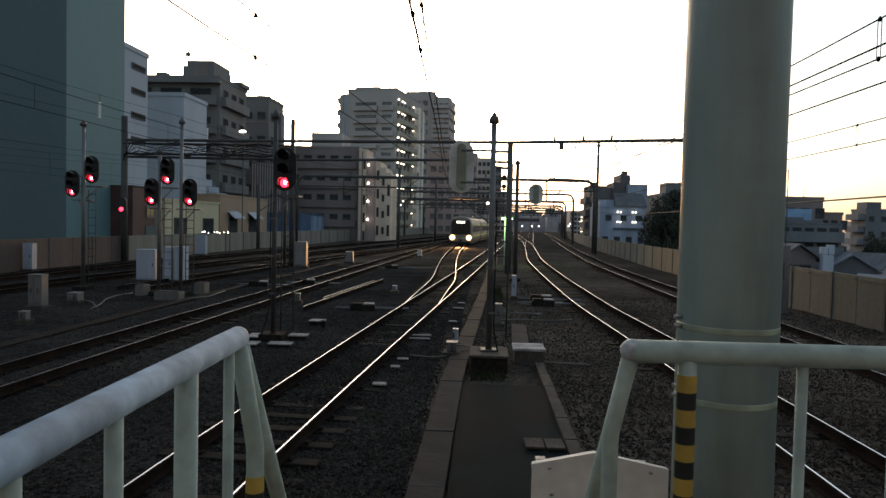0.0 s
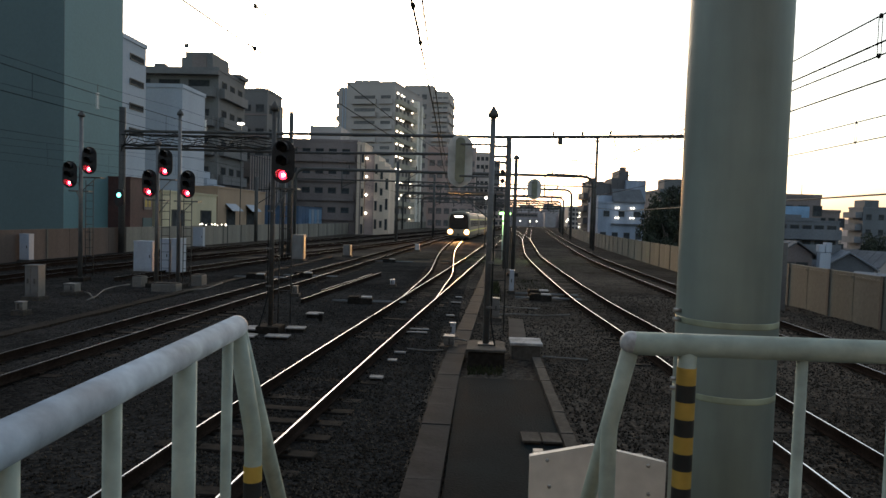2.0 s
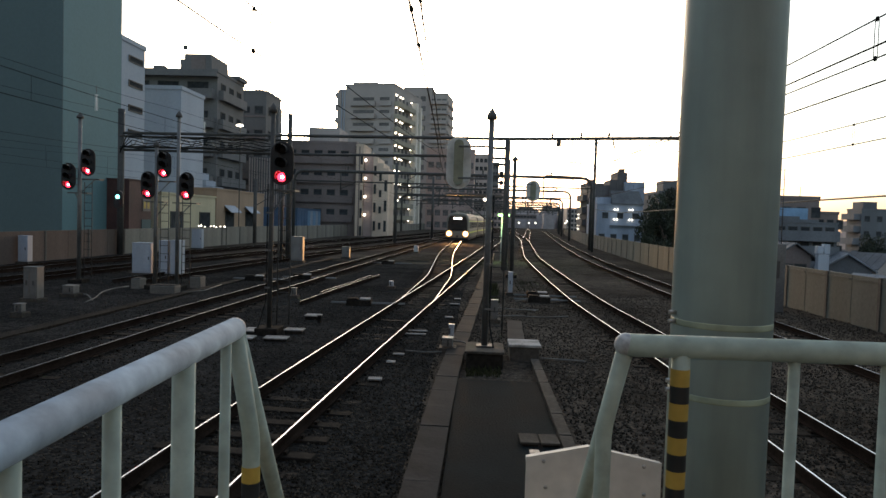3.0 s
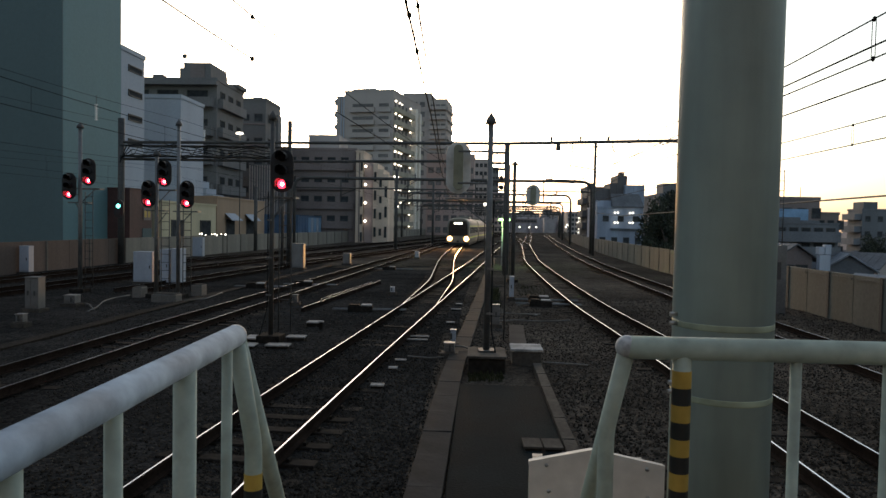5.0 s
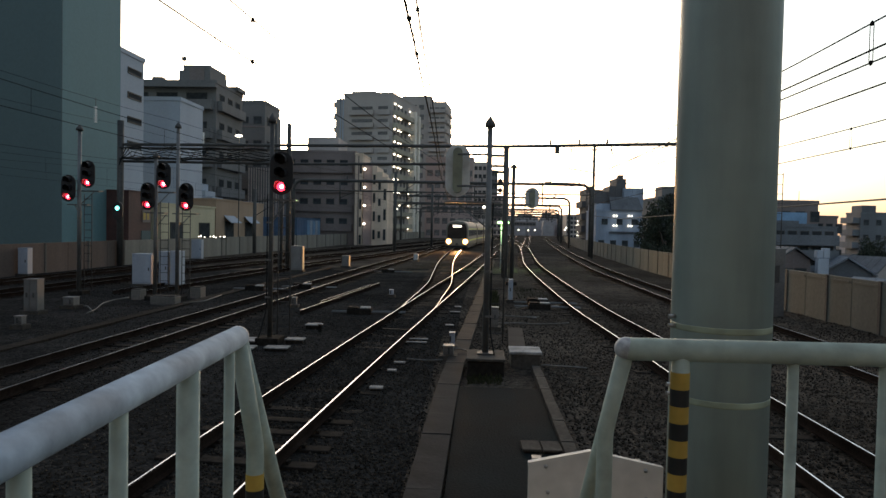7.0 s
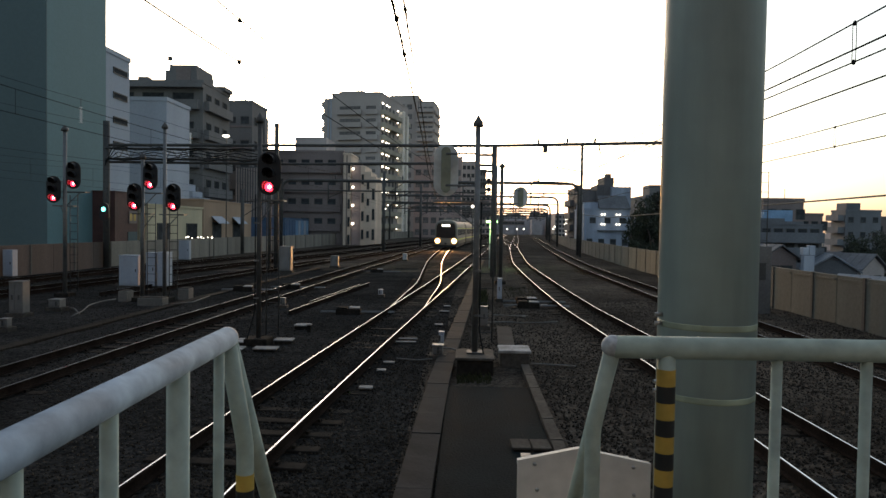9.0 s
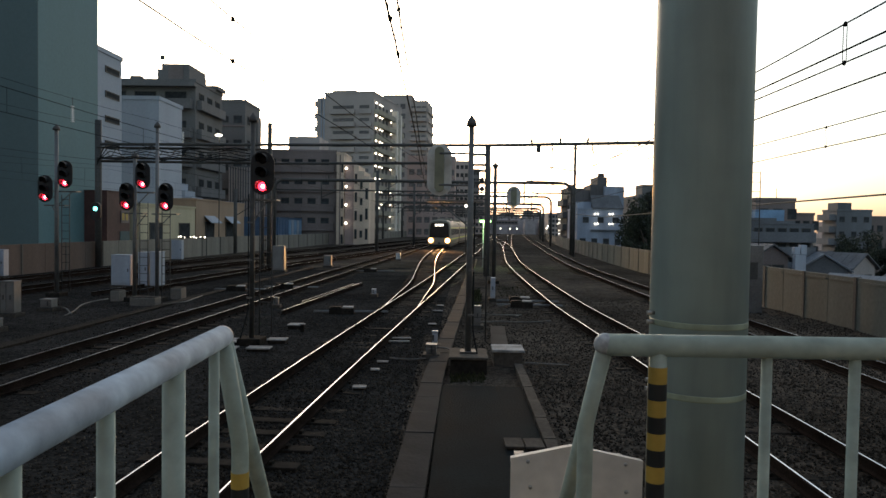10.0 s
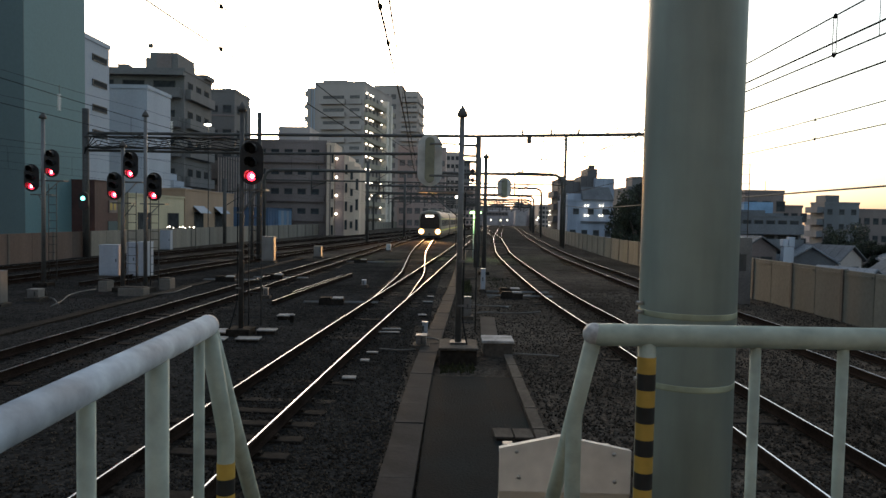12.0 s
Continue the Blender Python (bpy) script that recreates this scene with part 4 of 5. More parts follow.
for c in range(3):
    y0 = 88 + c * 20.3
    m = pose(t1b(y0), y0, 0, 0, 0, -math.degrees(math.atan((t1b(y0 + 19) - t1b(y0)) / 19)))
    bm = bmesh.new()
    loft(bm, ([(-0.0, car_profile(0.9)), (0.06, car_profile(0.955)), (0.25, car_profile(0.99))] if c == 0 else [(0.0, car_profile())]) + [(0.6, car_profile()), (19.6, car_profile())])
    body = part("car_body", bm, M["silver"], train)
    body.matrix_basis = m
    bm = bmesh.new()
    for s in (-1, 1):
        box(bm, s * 1.425 - 0.006, s * 1.425 + 0.006, 0.7, 19.5, 1.0, 1.18)
        box(bm, s * 1.425 - 0.006, s * 1.425 + 0.006, 0.7, 19.5, 2.5, 2.6)
    part("side_band", bm, M["train_band"], body, "yellow-green stripe")
    for s in (-1, 1):
        for k in range(8):
            y = 1.6 + k * 2.25
            bm = bmesh.new()
            box(bm, s * 1.425 - 0.008, s * 1.425 + 0.008, y, y + 1.4, 1.62, 2.42)
            part("side_window", bm, M["dim_glass"], body)
    bm = bmesh.new()
    box(bm, -1.3, 1.3, 0.7, 19.3, 0.12, 0.415)
    part("underframe", bm, M["rubber"], body)
    bm = bmesh.new()
    box(bm, -0.9, 0.9, 7.5, 11.5, 3.55, 3.85, bev=0.06)
    part("roof_unit", bm, M["silver"], body)
    if c == 0:
        bm = bmesh.new()
        plate(bm, [(-1.22, 1.3), (-1.23, 2.3), (-1.16, 2.86), (-0.98, 3.18), (0.98, 3.18), (1.16, 2.86), (1.23, 2.3), (1.22, 1.3)], -0.03, 0.05)
        part("windshield", bm, M["glass"], body, "black glass front mask")
        bm = bmesh.new()
        plate(bm, [(-1.1, 0.45), (-1.2, 0.7), (-1.24, 1.29), (1.24, 1.29), (1.2, 0.7), (1.1, 0.45)], -0.025, 0.05)
        part("front_panel", bm, M["train_front"], body, "dark grey lower front")
        bm = bmesh.new()
        for k in range(4):
            box(bm, -0.52 + k * 0.27, -0.52 + k * 0.27 + 0.22, -0.045, -0.035, 2.76 + 0.02 * (k % 2), 3.0)
        part("destination_display", bm, M["lamp"], body, "glowing white unreadable display")
        for s in (-1, 1):
            # glowing orange disc wider than the lamp, for the halo round it
            bm = bmesh.new()
            lathe(bm, [(0.37, -0.03), (0.37, -0.06), (0.24, -0.1), (0.005, -0.11)], axis="y", at=(s * 1.05, 0, 0.94), n=16)
            halo = part("headlight", bm, M["head_halo"], body, "bright warm headlight with its halo")
            bm = bmesh.new()
            lathe(bm, [(0.235, -0.1), (0.2, -0.13), (0.005, -0.14)], axis="y", at=(s * 1.05, 0, 0.94), n=14)
            part("bulb", bm, M["head"], halo)
        bm = bmesh.new()
        plate(bm, [(-1.2, 0.42), (-1.1, 0.14), (1.1, 0.14), (1.2, 0.42)], 0.05, 0.6)
        part("skirt", bm, M["rubber"], body)
        bm = bmesh.new()
        box(bm, -0.15, 0.15, -0.35, 0.1, 0.5, 0.75, bev=0.03)
        part("coupler", bm, M["iron"], body)
hl = bpy.data.lights.new("headlight_beam", "SPOT")
hl.energy, hl.color, hl.spot_size, hl.spot_blend, hl.shadow_soft_size = 11000, (1.0, 0.52, 0.2), radians(54), 0.8, 0.3
hlo = new("headlight_beam", hl)
hlo.matrix_world = look((-2.76, 87.6, 1.0), (-2.4, 50, 0.0))

# ---- buildings ----
def window_mesh(w, h, pane):
    """A ring frame and its pane, as two meshes."""
    bm = bmesh.new()
    t = 0.07
    rings = []
    for k, y in ((1, 0.0), (1, -0.07), (0, -0.07), (0, 0.0)):
        a, c = w / 2 + t * k, h / 2 + t * k
        rings.append([bm.verts.new(p) for p in ((-a, y, -c), (a, y, -c), (a, y, c), (-a, y, c))])
    for p, q in zip(rings, rings[1:]):
        for k in range(4):
            bm.faces.new((p[k], p[(k + 1) % 4], q[(k + 1) % 4], q[k]))
    frame_me = finish("window_frame", bm, M["iron"])
    bm = bmesh.new()
    box(bm, -w / 2, w / 2, -0.02, 0.02, -h / 2, h / 2)
    return frame_me, finish("pane", bm, pane)


def put_window(meshes, parent, m):
    fr = share("window", meshes[0], parent, m)
    share("pane", meshes[1], fr, Matrix())


FACE = {"front": lambda u, v, w, d: pose(u, 0, v), "right": lambda u, v, w, d: pose(w, u, v, 0, 0, 90), "left": lambda u, v, w, d: pose(0, d - u, v, 0, 0, -90)}


def building(name, label, x, y, w, d, zt, wall, rot=0.0, z0=-6.0, wins=(), bal=(), lights=(), rim=0.35, category="building", extra=(), bal_mat=""):
    """A block with its near left corner at x, y. wins: face, first u, last u, columns, first v, last v, rows, width, height."""
    b = thing(name, label, category, pose(x, y, 0, 0, 0, rot))
    bm = bmesh.new()
    box(bm, 0, w, 0, d, z0, zt)
    part("wall", bm, M[wall], b)
    bm = bmesh.new()
    e = 0.08
    box(bm, -e, w + e, -e, 0.2, zt + 0.003, zt + rim)
    box(bm, -e, w + e, d - 0.2, d + e, zt + 0.003, zt + rim)
    box(bm, -e, 0.2, 0.203, d - 0.203, zt + 0.003, zt + rim)
    box(bm, w - 0.2, w + e, 0.203, d - 0.203, zt + 0.003, zt + rim)
    part("roof_rim", bm, M[wall], b)
    for x0, x1, y0, y1, za, zb, mt, nm in extra:
        bm = bmesh.new()
        box(bm, x0, x1, y0, y1, za, zb)
        part(nm, bm, M[mt], b)
    for face, u0, u1, nu, v0, v1, nv, ww, wh in wins:
        me = window_mesh(ww, wh, M["tower_glass" if name.endswith("tower") or name == "brown_block" else "dim_glass"])
        for i in range(nu):
            for j in range(nv):
                u = u0 + (u1 - u0) * i / max(1, nu - 1)
                v = v0 + (v1 - v0) * j / max(1, nv - 1)
                put_window(me, b, FACE[face](u, v, w, d))
    for face, u0, u1, v0, v1, nv, dep, *other in bal:
        bm = bmesh.new()
        box(bm, u0, u1, -dep, 0.0, 0.0, 0.15)
        box(bm, u0, u1, -dep, -dep + 0.1, 0.153, 1.1)
        box(bm, u0, u0 + 0.1, -dep + 0.103, 0, 0.153, 1.1)
        box(bm, u1 - 0.1, u1, -dep + 0.103, 0, 0.153, 1.1)
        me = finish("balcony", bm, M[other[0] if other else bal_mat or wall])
        for j in range(nv):
            share("balcony", me, b, FACE[face](0, v0 + (v1 - v0) * j / max(1, nv - 1), w, d))
    if lights:
        for face, us, v0, v1, nv, r in lights:
            bm = bmesh.new()
            bmesh.ops.create_uvsphere(bm, u_segments=8, v_segments=6, radius=r, matrix=pose(0, -0.2, 0))
            me = finish("lamp", bm, M["lamp"])
            for u in us:
                for j in range(nv):
                    share("lamp", me, b, FACE[face](u, v0 + (v1 - v0) * j / max(1, nv - 1), w, d))
    return b


# the big windowless block; a darker sheet on its front holds that face's shade
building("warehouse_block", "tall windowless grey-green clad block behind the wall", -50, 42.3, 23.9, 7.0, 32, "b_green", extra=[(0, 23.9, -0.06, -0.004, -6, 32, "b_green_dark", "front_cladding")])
building("narrow_building", "narrow white building with dark slit windows", -38, 50.9, 11.0, 3.7, 15.3, "b_white", wins=[("right", 2.2, 2.2, 1, 8.6, 14.2, 4, 2.0, 0.35)])
building("white_box_building", "plain white rendered box building", -31.4, 62.3, 4.0, 5.2, 13.7, "b_white")
building("old_apartment_block", "dark grey concrete apartment block with penthouse and balconies", -46, 80, 15.1, 9, 18.9, "b_grey",
         extra=[(10.6, 14.3, 0.15, 5.5, 18.9, 20.4, "b_grey", "penthouse"), (11.1, 14.25, 0.12, 5.4, 20.403, 21.0, "b_grey", "penthouse_upper"), (11.9, 13.6, 0.06, 0.118, 18.95, 20.8, "b_brown", "penthouse_wall"), (7.2, 8.4, 0.5, 1.5, 19.2, 19.7, "b_grey", "roof_vent"), (11.1, 11.16, 0.3, 0.36, 21.0, 22.2, "iron", "aerial"), (10.85, 11.35, 0.25, 0.4, 21.55, 22.0, "iron", "dish"),
                (14.2, 15.5, 6.203, 9.1, 19.26, 19.75, "b_grey", "roof_step"), (0.2, 15.3, -0.9, -0.003, 18.3, 18.75, "b_grey", "cornice")],
         wins=[("front", 2.2, 12.8, 4, -3, 17, 7, 2.4, 1.5), ("right", 1.8, 7.2, 3, -3, 17, 7, 1.3, 1.6)], bal=[("front", 0.3, 14.8, -4.2, 15.8, 7, 0.9), ("right", 0.4, 8.6, -4.2, 15.8, 7, 0.6)])
building("grey_apartment_block", "grey concrete apartment block with rooftop railings", -34.4, 98, 3.65, 7.2, 19.8, "b_grey",
         extra=[(1.2, 2.4, 2, 5, 19.8, 20.6, "b_grey", "roof_hut"), (3.653, 3.9, 5.2, 7.1, -6, 18.6, "b_grey", "stair_bay"), (0.1, 3.6, -0.1, -0.003, 16.4, 16.6, "b_brown", "string_course"), (0.1, 3.6, -0.1, -0.003, 13.4, 13.6, "b_brown", "string_course")],
         wins=[("front", 2.6, 2.6, 1, -3, 17.4, 7, 1.1, 1.0), ("front", 0.9, 0.9, 1, -3, 17.4, 7, 0.7, 0.8), ("right", 1.6, 4.2, 2, -3, 17.4, 7, 1.0, 1.1)])
rg = thing("roof_railing", "thin metal railing round a flat roof", "railing")
for i in range(8):
    bm = bmesh.new()
    tube(bm, [(-34.3 + i * 0.5, 98.1, 20.1), (-34.3 + i * 0.5, 98.1, 20.95 + 0.25 * (i % 3 == 1))], 0.04, 5)
    part("post", bm, M["iron"], rg)
for i in range(9):
    bm = bmesh.new()
    tube(bm, [(-30.83, 98.4 + i * 0.8, 20.1), (-30.83, 98.4 + i * 0.8, 21.1 + 0.3 * (i % 4 == 2))], 0.04, 5)
    part("post", bm, M["iron"], rg)
bm = bmesh.new()
tube(bm, [(-34.3, 98.1, 20.85), (-30.83, 98.1, 20.85), (-30.83, 105, 20.95)], 0.03, 5)
part("top_rail", bm, M["iron"], rg)
lv = building("louvred_block", "dark block clad in upright grey louvres", -32.1, 95, 5.5, 2.4, 10.4, "b_slate", rim=0.15)
for i in range(15):
    bm = bmesh.new()
    box(bm, 0.1 + i * 0.35, 0.22 + i * 0.35, -0.16, -0.004, 3.5, 10.4)
    part("louvre", bm, M["b_grey_lt"], lv)
building("dark_office_building", "long dark brown office building with dim window rows", -30.1, 104, 11.3, 14, 13.55, "b_brown",
         extra=[(3.8, 8.5, 1, 8, 13.55, 16.0, "b_grey_lt", "roof_house")],
         wins=[("front", 1.6, 9.6, 5, -2.6, 12.0, 6, 1.1, 0.9)], bal=[("front", 0.2, 11.0, -4.0, 10.5, 6, 0.45)])
# brown strip and browner recess put the shade between the slabs into colour
building("beige_stepped_building", "narrow beige building with stepped roofline and slit windows", -18.59, 103, 1.1, 7, 13.2, "b_beige", rim=0.25,
         extra=[(0.44, 0.6, -0.05, -0.003, -6, 13.1, "b_brown", "groove"), (1.19, 2.57, 0.35, 7, -6, 11.9, "b_mauve", "stair_recess"), (2.573, 3.26, 0.1, 7, -6, 11.6, "b_beige", "step_block"), (3.263, 4.12, 0.0, 7, -6, 10.75, "b_beige", "step_block"), (4.123, 4.88, 0.0, 7, -6, 10.0, "b_beige", "step_block")],
         wins=[("front", 0.85, 0.85, 1, 0.6, 11.2, 5, 0.2, 1.3), ("front", 2.9, 2.9, 1, 1.4, 9.6, 4, 0.22, 1.3), ("front", 3.7, 3.7, 1, 1.4, 8.6, 4, 0.25, 0.9), ("front", 4.5, 4.5, 1, 1.4, 7.4, 3, 0.25, 1.5)], lights=[("front", (1.47,), 3.0, 11.1, 4, 0.2)])
# the white pipe strips carry the upright glints at the tower's left edge
building("apartment_tower", "tall grey apartment tower with balconies and lit stair galleries", -32.6, 164.4, 12.1, 22.3, 33.6, "b_tower", rot=-11.6, rim=0.3,
         extra=[(1.8, 7.6, 0.3, 14, 33.6, 34.35, "b_tower", "roof_house"), (12.14, 13.5, 14.0, 15.3, -6, 31.6, "pilaster", "pilaster"), (12.14, 13.5, 17.4, 18.6, -6, 31, "pilaster", "pilaster"), (-2.6, -0.003, 1.2, 8.0, -6, 32.9, "b_tower", "side_bay"), (-1.5, -1.2, 1.05, 1.197, 8, 33.0, "b_white", "downpipe"), (-0.25, -0.05, -0.25, -0.05, 8, 33.0, "b_white", "downpipe")]
         + [(-3.3, -2.603, 1.5, 6.5, -4.4 + j * 2.95, -3.2 + j * 2.95, "b_tower", "balcony") for j in range(13)],
         wins=[("front", 4.6, 4.6, 1, -2.1, 30.35, 12, 5.0, 0.55), ("front", 9.8, 9.8, 1, -2.1, 30.35, 12, 2.2, 0.55), ("right", 1.5, 10.0, 4, -2.2, 30.25, 12, 1.0, 1.8)],
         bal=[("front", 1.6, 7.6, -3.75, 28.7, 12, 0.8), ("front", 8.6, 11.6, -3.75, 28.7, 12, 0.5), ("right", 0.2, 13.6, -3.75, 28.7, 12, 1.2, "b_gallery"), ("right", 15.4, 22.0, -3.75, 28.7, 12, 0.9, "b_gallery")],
         lights=[("right", (1.4,), 10.8, 31.4, 8, 0.24), ("right", (4.2,), 10.8, 31.4, 8, 0.21), ("right", (6.0,), 7.8, 31.4, 9, 0.17), ("right", (13.0,), 2.1, 31.5, 11, 0.19)])
building("far_apartment_tower", "grey apartment tower far behind with roof rails", -25.6, 224, 9.0, 14, 44.3, "b_tower", rot=-5, wins=[("front", 1.6, 6.4, 3, -2.6, 41, 15, 1.4, 1.4)])
building("far_apartment_tower", "slender grey apartment tower far behind", -16.9, 222, 5.6, 14, 42.2, "b_tower", rot=-5,
         bal=[("front", 0.3, 5.4, -4, 39, 15, 1.1), ("right", 0.3, 13.7, -4, 39, 15, 0.4)], wins=[("front", 1.1, 4.5, 3, -2.6, 40, 15, 1.2, 1.4)])
building("brown_block", "reddish brown mid-rise block behind the train", -14.9, 190, 13.1, 14, 21.6, "b_mauve", wins=[("front", 1.2, 12, 6, -2, 17.5, 7, 1.3, 1.4)])
building("grey_block", "grey slab block beyond the signals", -2.6, 260, 5.2, 12, 27, "b_grey_lt", wins=[("front", 1, 4.2, 3, -2, 25, 10, 1.0, 1.3)])
building("grey_block", "grey slab block beyond the signals", 3.4, 330, 5.0, 12, 30, "b_grey", wins=[("front", 1, 4.0, 3, -2, 28, 11, 1.0, 1.3)])
building("grey_block", "grey slab block far along the line", 4.2, 312, 7.6, 12, 17.2, "b_mauve", wins=[("front", 1, 6.6, 4, -2, 15.8, 7, 1.0, 1.2)])
building("yellow_house", "low pale yellow house with two dark windows", -32.5, 52.3, 8.0, 11.1, 4.0, "b_yellow", wins=[("right", 2.9, 8.6, 2, 1.95, 1.95, 1, 2.2, 1.3)], rim=0.15)
th = building("tan_house", "low tan building with white window awnings", -32.5, 63.7, 8.0, 14.2, 4.8, "b_tan", wins=[("right", 3.4, 9.2, 2, 1.9, 1.9, 1, 2.2, 1.7)], rim=0.15)
for u in (3.4, 9.2):
    bm = bmesh.new()
    v = [bm.verts.new(p) for p in ((8.02, u - 1.4, 3.4), (8.02, u + 1.4, 3.4), (8.75, u + 1.5, 2.75), (8.75, u - 1.5, 2.75), (8.02, u - 1.4, 3.33), (8.02, u + 1.4, 3.33), (8.75, u + 1.5, 2.68), (8.75, u - 1.5, 2.68))]
    for q in ((0, 1, 2, 3), (7, 6, 5, 4), (0, 3, 7, 4), (1, 5, 6, 2), (3, 2, 6, 7), (0, 4, 5, 1)):
        bm.faces.new([v[i] for i in q])
    part("awning", bm, M["b_white"], th, "white sloping awning")
building("pale_shed", "pale grey rendered shed with a stepped gable", -31.8, 75, 2.45, 3.0, 5.4, "b_white", rim=0.1, extra=[(0.0, 1.7, 0.1, 2.9, 5.4, 6.2, "b_white", "gable_step"), (0.0, 0.9, 0.1, 2.9, 6.203, 7.0, "b_white", "gable_step")])
building("blue_roof_deck", "low block with a blue sheet-metal roof deck", -30.8, 80.0, 3.6, 6.0, 4.3, "b_slate", rim=0.1, extra=[(-0.1, 3.5, 0.2, 5.8, 4.4, 5.25, "b_blue", "roof_deck")])
bulbs = thing("bulb_row", "row of small bright bulbs behind the parapet wall", "lights", pose(-22.2, 56.0, 1.55))
bm = bmesh.new()
tube(bm, [(-0.9, 0.1, -0.1), (1.5, 0.1, -0.1)], 0.03, 5)
part("batten", bm, M["iron"], bulbs)
for k, dx in enumerate((-0.8, -0.62, -0.3, 0.2, 0.45, 0.65, 1.0, 1.35)):
    bm = bmesh.new()
    bmesh.ops.create_uvsphere(bm, u_segments=8, v_segments=6, radius=0.045 + 0.025 * (k % 3 == 1), matrix=pose(dx, 0.05, -0.03 + 0.05 * math.sin(k * 2.2)))
    part("bulb", bm, M["lamp"], bulbs)
for x in (-0.85, 1.45):
    bm = bmesh.new()
    box(bm, x, x + 0.06, 0.1, 0.16, -2.2, -0.08)
    part("prop", bm, M["iron"], bulbs)
building("blue_shed", "long low blue sheet-metal shed", -29.2, 90, 5.4, 13.2, 3.5, "b_blue", rim=0.1,
         extra=[(5.403, 5.44, 0.5 + k * 1.6, 1.9 + k * 1.6, 0.9, 3.3, "b_white" if k in (4, 6) else "roof_blue" if k > 2 else "b_blue", "panel") for k in range(8)])
building("red_container", "rust-red stacked container with a small sign", -27.9, 47.5, 3.4, 3.3, 4.8, "b_rust", rim=0.05,
         extra=[(3.403, 3.46, 1.9, 3.1, 2.6, 3.5, "b_brown", "sign_board"), (3.47, 3.475, 2.0, 2.35, 2.8, 3.3, "yellow", "lettering_bar"), (3.47, 3.475, 2.55, 2.9, 2.8, 3.3, "yellow", "lettering_bar"), (3.403, 3.44, 1.8, 3.2, 1.0, 2.0, "b_green_dark", "lower_panel")], category="container")

# right-hand town
wh = building("white_apartment_house", "pale blue-white apartment house with lit entrance lamps", 16.6, 100, 6.45, 9, 5.5, "pale_blue", rim=0.2,
         wins=[("front", 0.8, 5.8, 4, -1.6, 0.9, 2, 0.7, 0.8), ("front", 1.2, 5.4, 3, 4.0, 4.0, 1, 0.7, 0.7)], lights=[("front", (2.45, 2.85, 4.55, 4.95), 3.45, 4.85, 2, 0.11)],
         extra=[(4.1, 6.9, 1.5, 8.5, 5.5, 8.9, "pale_blue", "upper_floor"), (2.2, 3.197, 2.5, 8, 5.5, 9.2, "b_dark", "stair_tower"), (3.2, 4.6, 2.5, 8, 5.5, 10.3, "b_dark", "stair_tower"), (3.5, 4.2, 2.6, 4, 10.3, 10.85, "b_dark", "water_tank"), (0.1, 2.197, 1.0, 8, 5.5, 6.6, "pale_blue", "upper_floor"), (-0.1, 2.19, 3.0, 8, 6.6, 8.4, "b_dark", "rear_storey"), (1.9, 6.3, -0.5, -0.003, 2.5, 2.62, "b_slate", "canopy")])
for x0, x1, z0, z1, y1 in ((2.1, 6.5, 5.75, 7.6, 1.45),):
    bm = bmesh.new()
    v = [bm.verts.new(p) for p in ((x0, -0.3, z0), (x1, -0.3, z0), (x1 - 0.4, y1, z1), (x0, y1, z1), (x0, -0.3, z0 - 0.15), (x1, -0.3, z0 - 0.15), (x1 - 0.4, y1, z0 - 0.15), (x0, y1, z0 - 0.15))]
    for q in ((0, 1, 2, 3), (7, 6, 5, 4), (0, 4, 5, 1), (1, 5, 6, 2), (2, 6, 7, 3), (3, 7, 4, 0)):
        bm.faces.new([v[i] for i in q])
    part("roof", bm, M["roof_tile"], wh, "dark sloping roof")
bm = bmesh.new()
tube(bm, bend([(4.4, 2.0, 8.9), (4.4, 2.0, 9.6), (6.8, 2.0, 9.6), (6.8, 2.0, 8.9)], 0.2), 0.05, 6)
for x in (5.0, 5.6, 6.2):
    tube(bm, [(x, 2.0, 8.9), (x, 2.0, 9.6)], 0.03, 5)
part("roof_railing", bm, M["iron"], wh)
building("dark_balcony_house", "dark narrow house with small balconies", 18.9, 125, 3.0, 8, 9.6, "b_dark", bal=[("front", 0.1, 2.4, -2, 6.8, 5, 0.8), ("left", 0.2, 7.6, -2, 6.8, 5, 0.7)], wins=[("front", 0.5, 1.9, 2, -1, 8.0, 5, 0.6, 1.1)], extra=[(0.5, 1.6, 2, 4, 9.95, 10.7, "b_dark", "roof_hut")])
building("flat_roof_building", "grey building with rooftop equipment beyond the trees", 26.5, 105, 14, 12, 7.6, "b_slate", wins=[("front", 1.2, 12.8, 6, -3, 6, 4, 1.4, 1.3)], extra=[(1.0, 4.0, 2, 6, 7.6, 9.6, "b_grey", "roof_house")])
building("brown_flat_building", "dark brown flat-roofed building with a roof aerial", 37.6, 90, 5.0, 12, 6.7, "b_brown", wins=[("front", 1, 4.6, 3, -3, 5, 4, 1.0, 1.2)], extra=[(3.0, 3.06, 1, 1.06, 6.6, 8.3, "iron", "aerial"), (2.8, 3.3, 0.8, 1.3, 6.6, 7.1, "b_brown", "roof_box")])
building("blue_roof_house", "grey house with a pale blue roof storey", 33.2, 80, 4.6, 8, 3.6, "b_slate", wins=[("front", 0.9, 3.7, 3, -3.4, 2.2, 3, 0.9, 1.1)], extra=[(0.3, 3.6, 0.3, 7, 3.6, 5.2, "roof_blue", "roof_storey")])
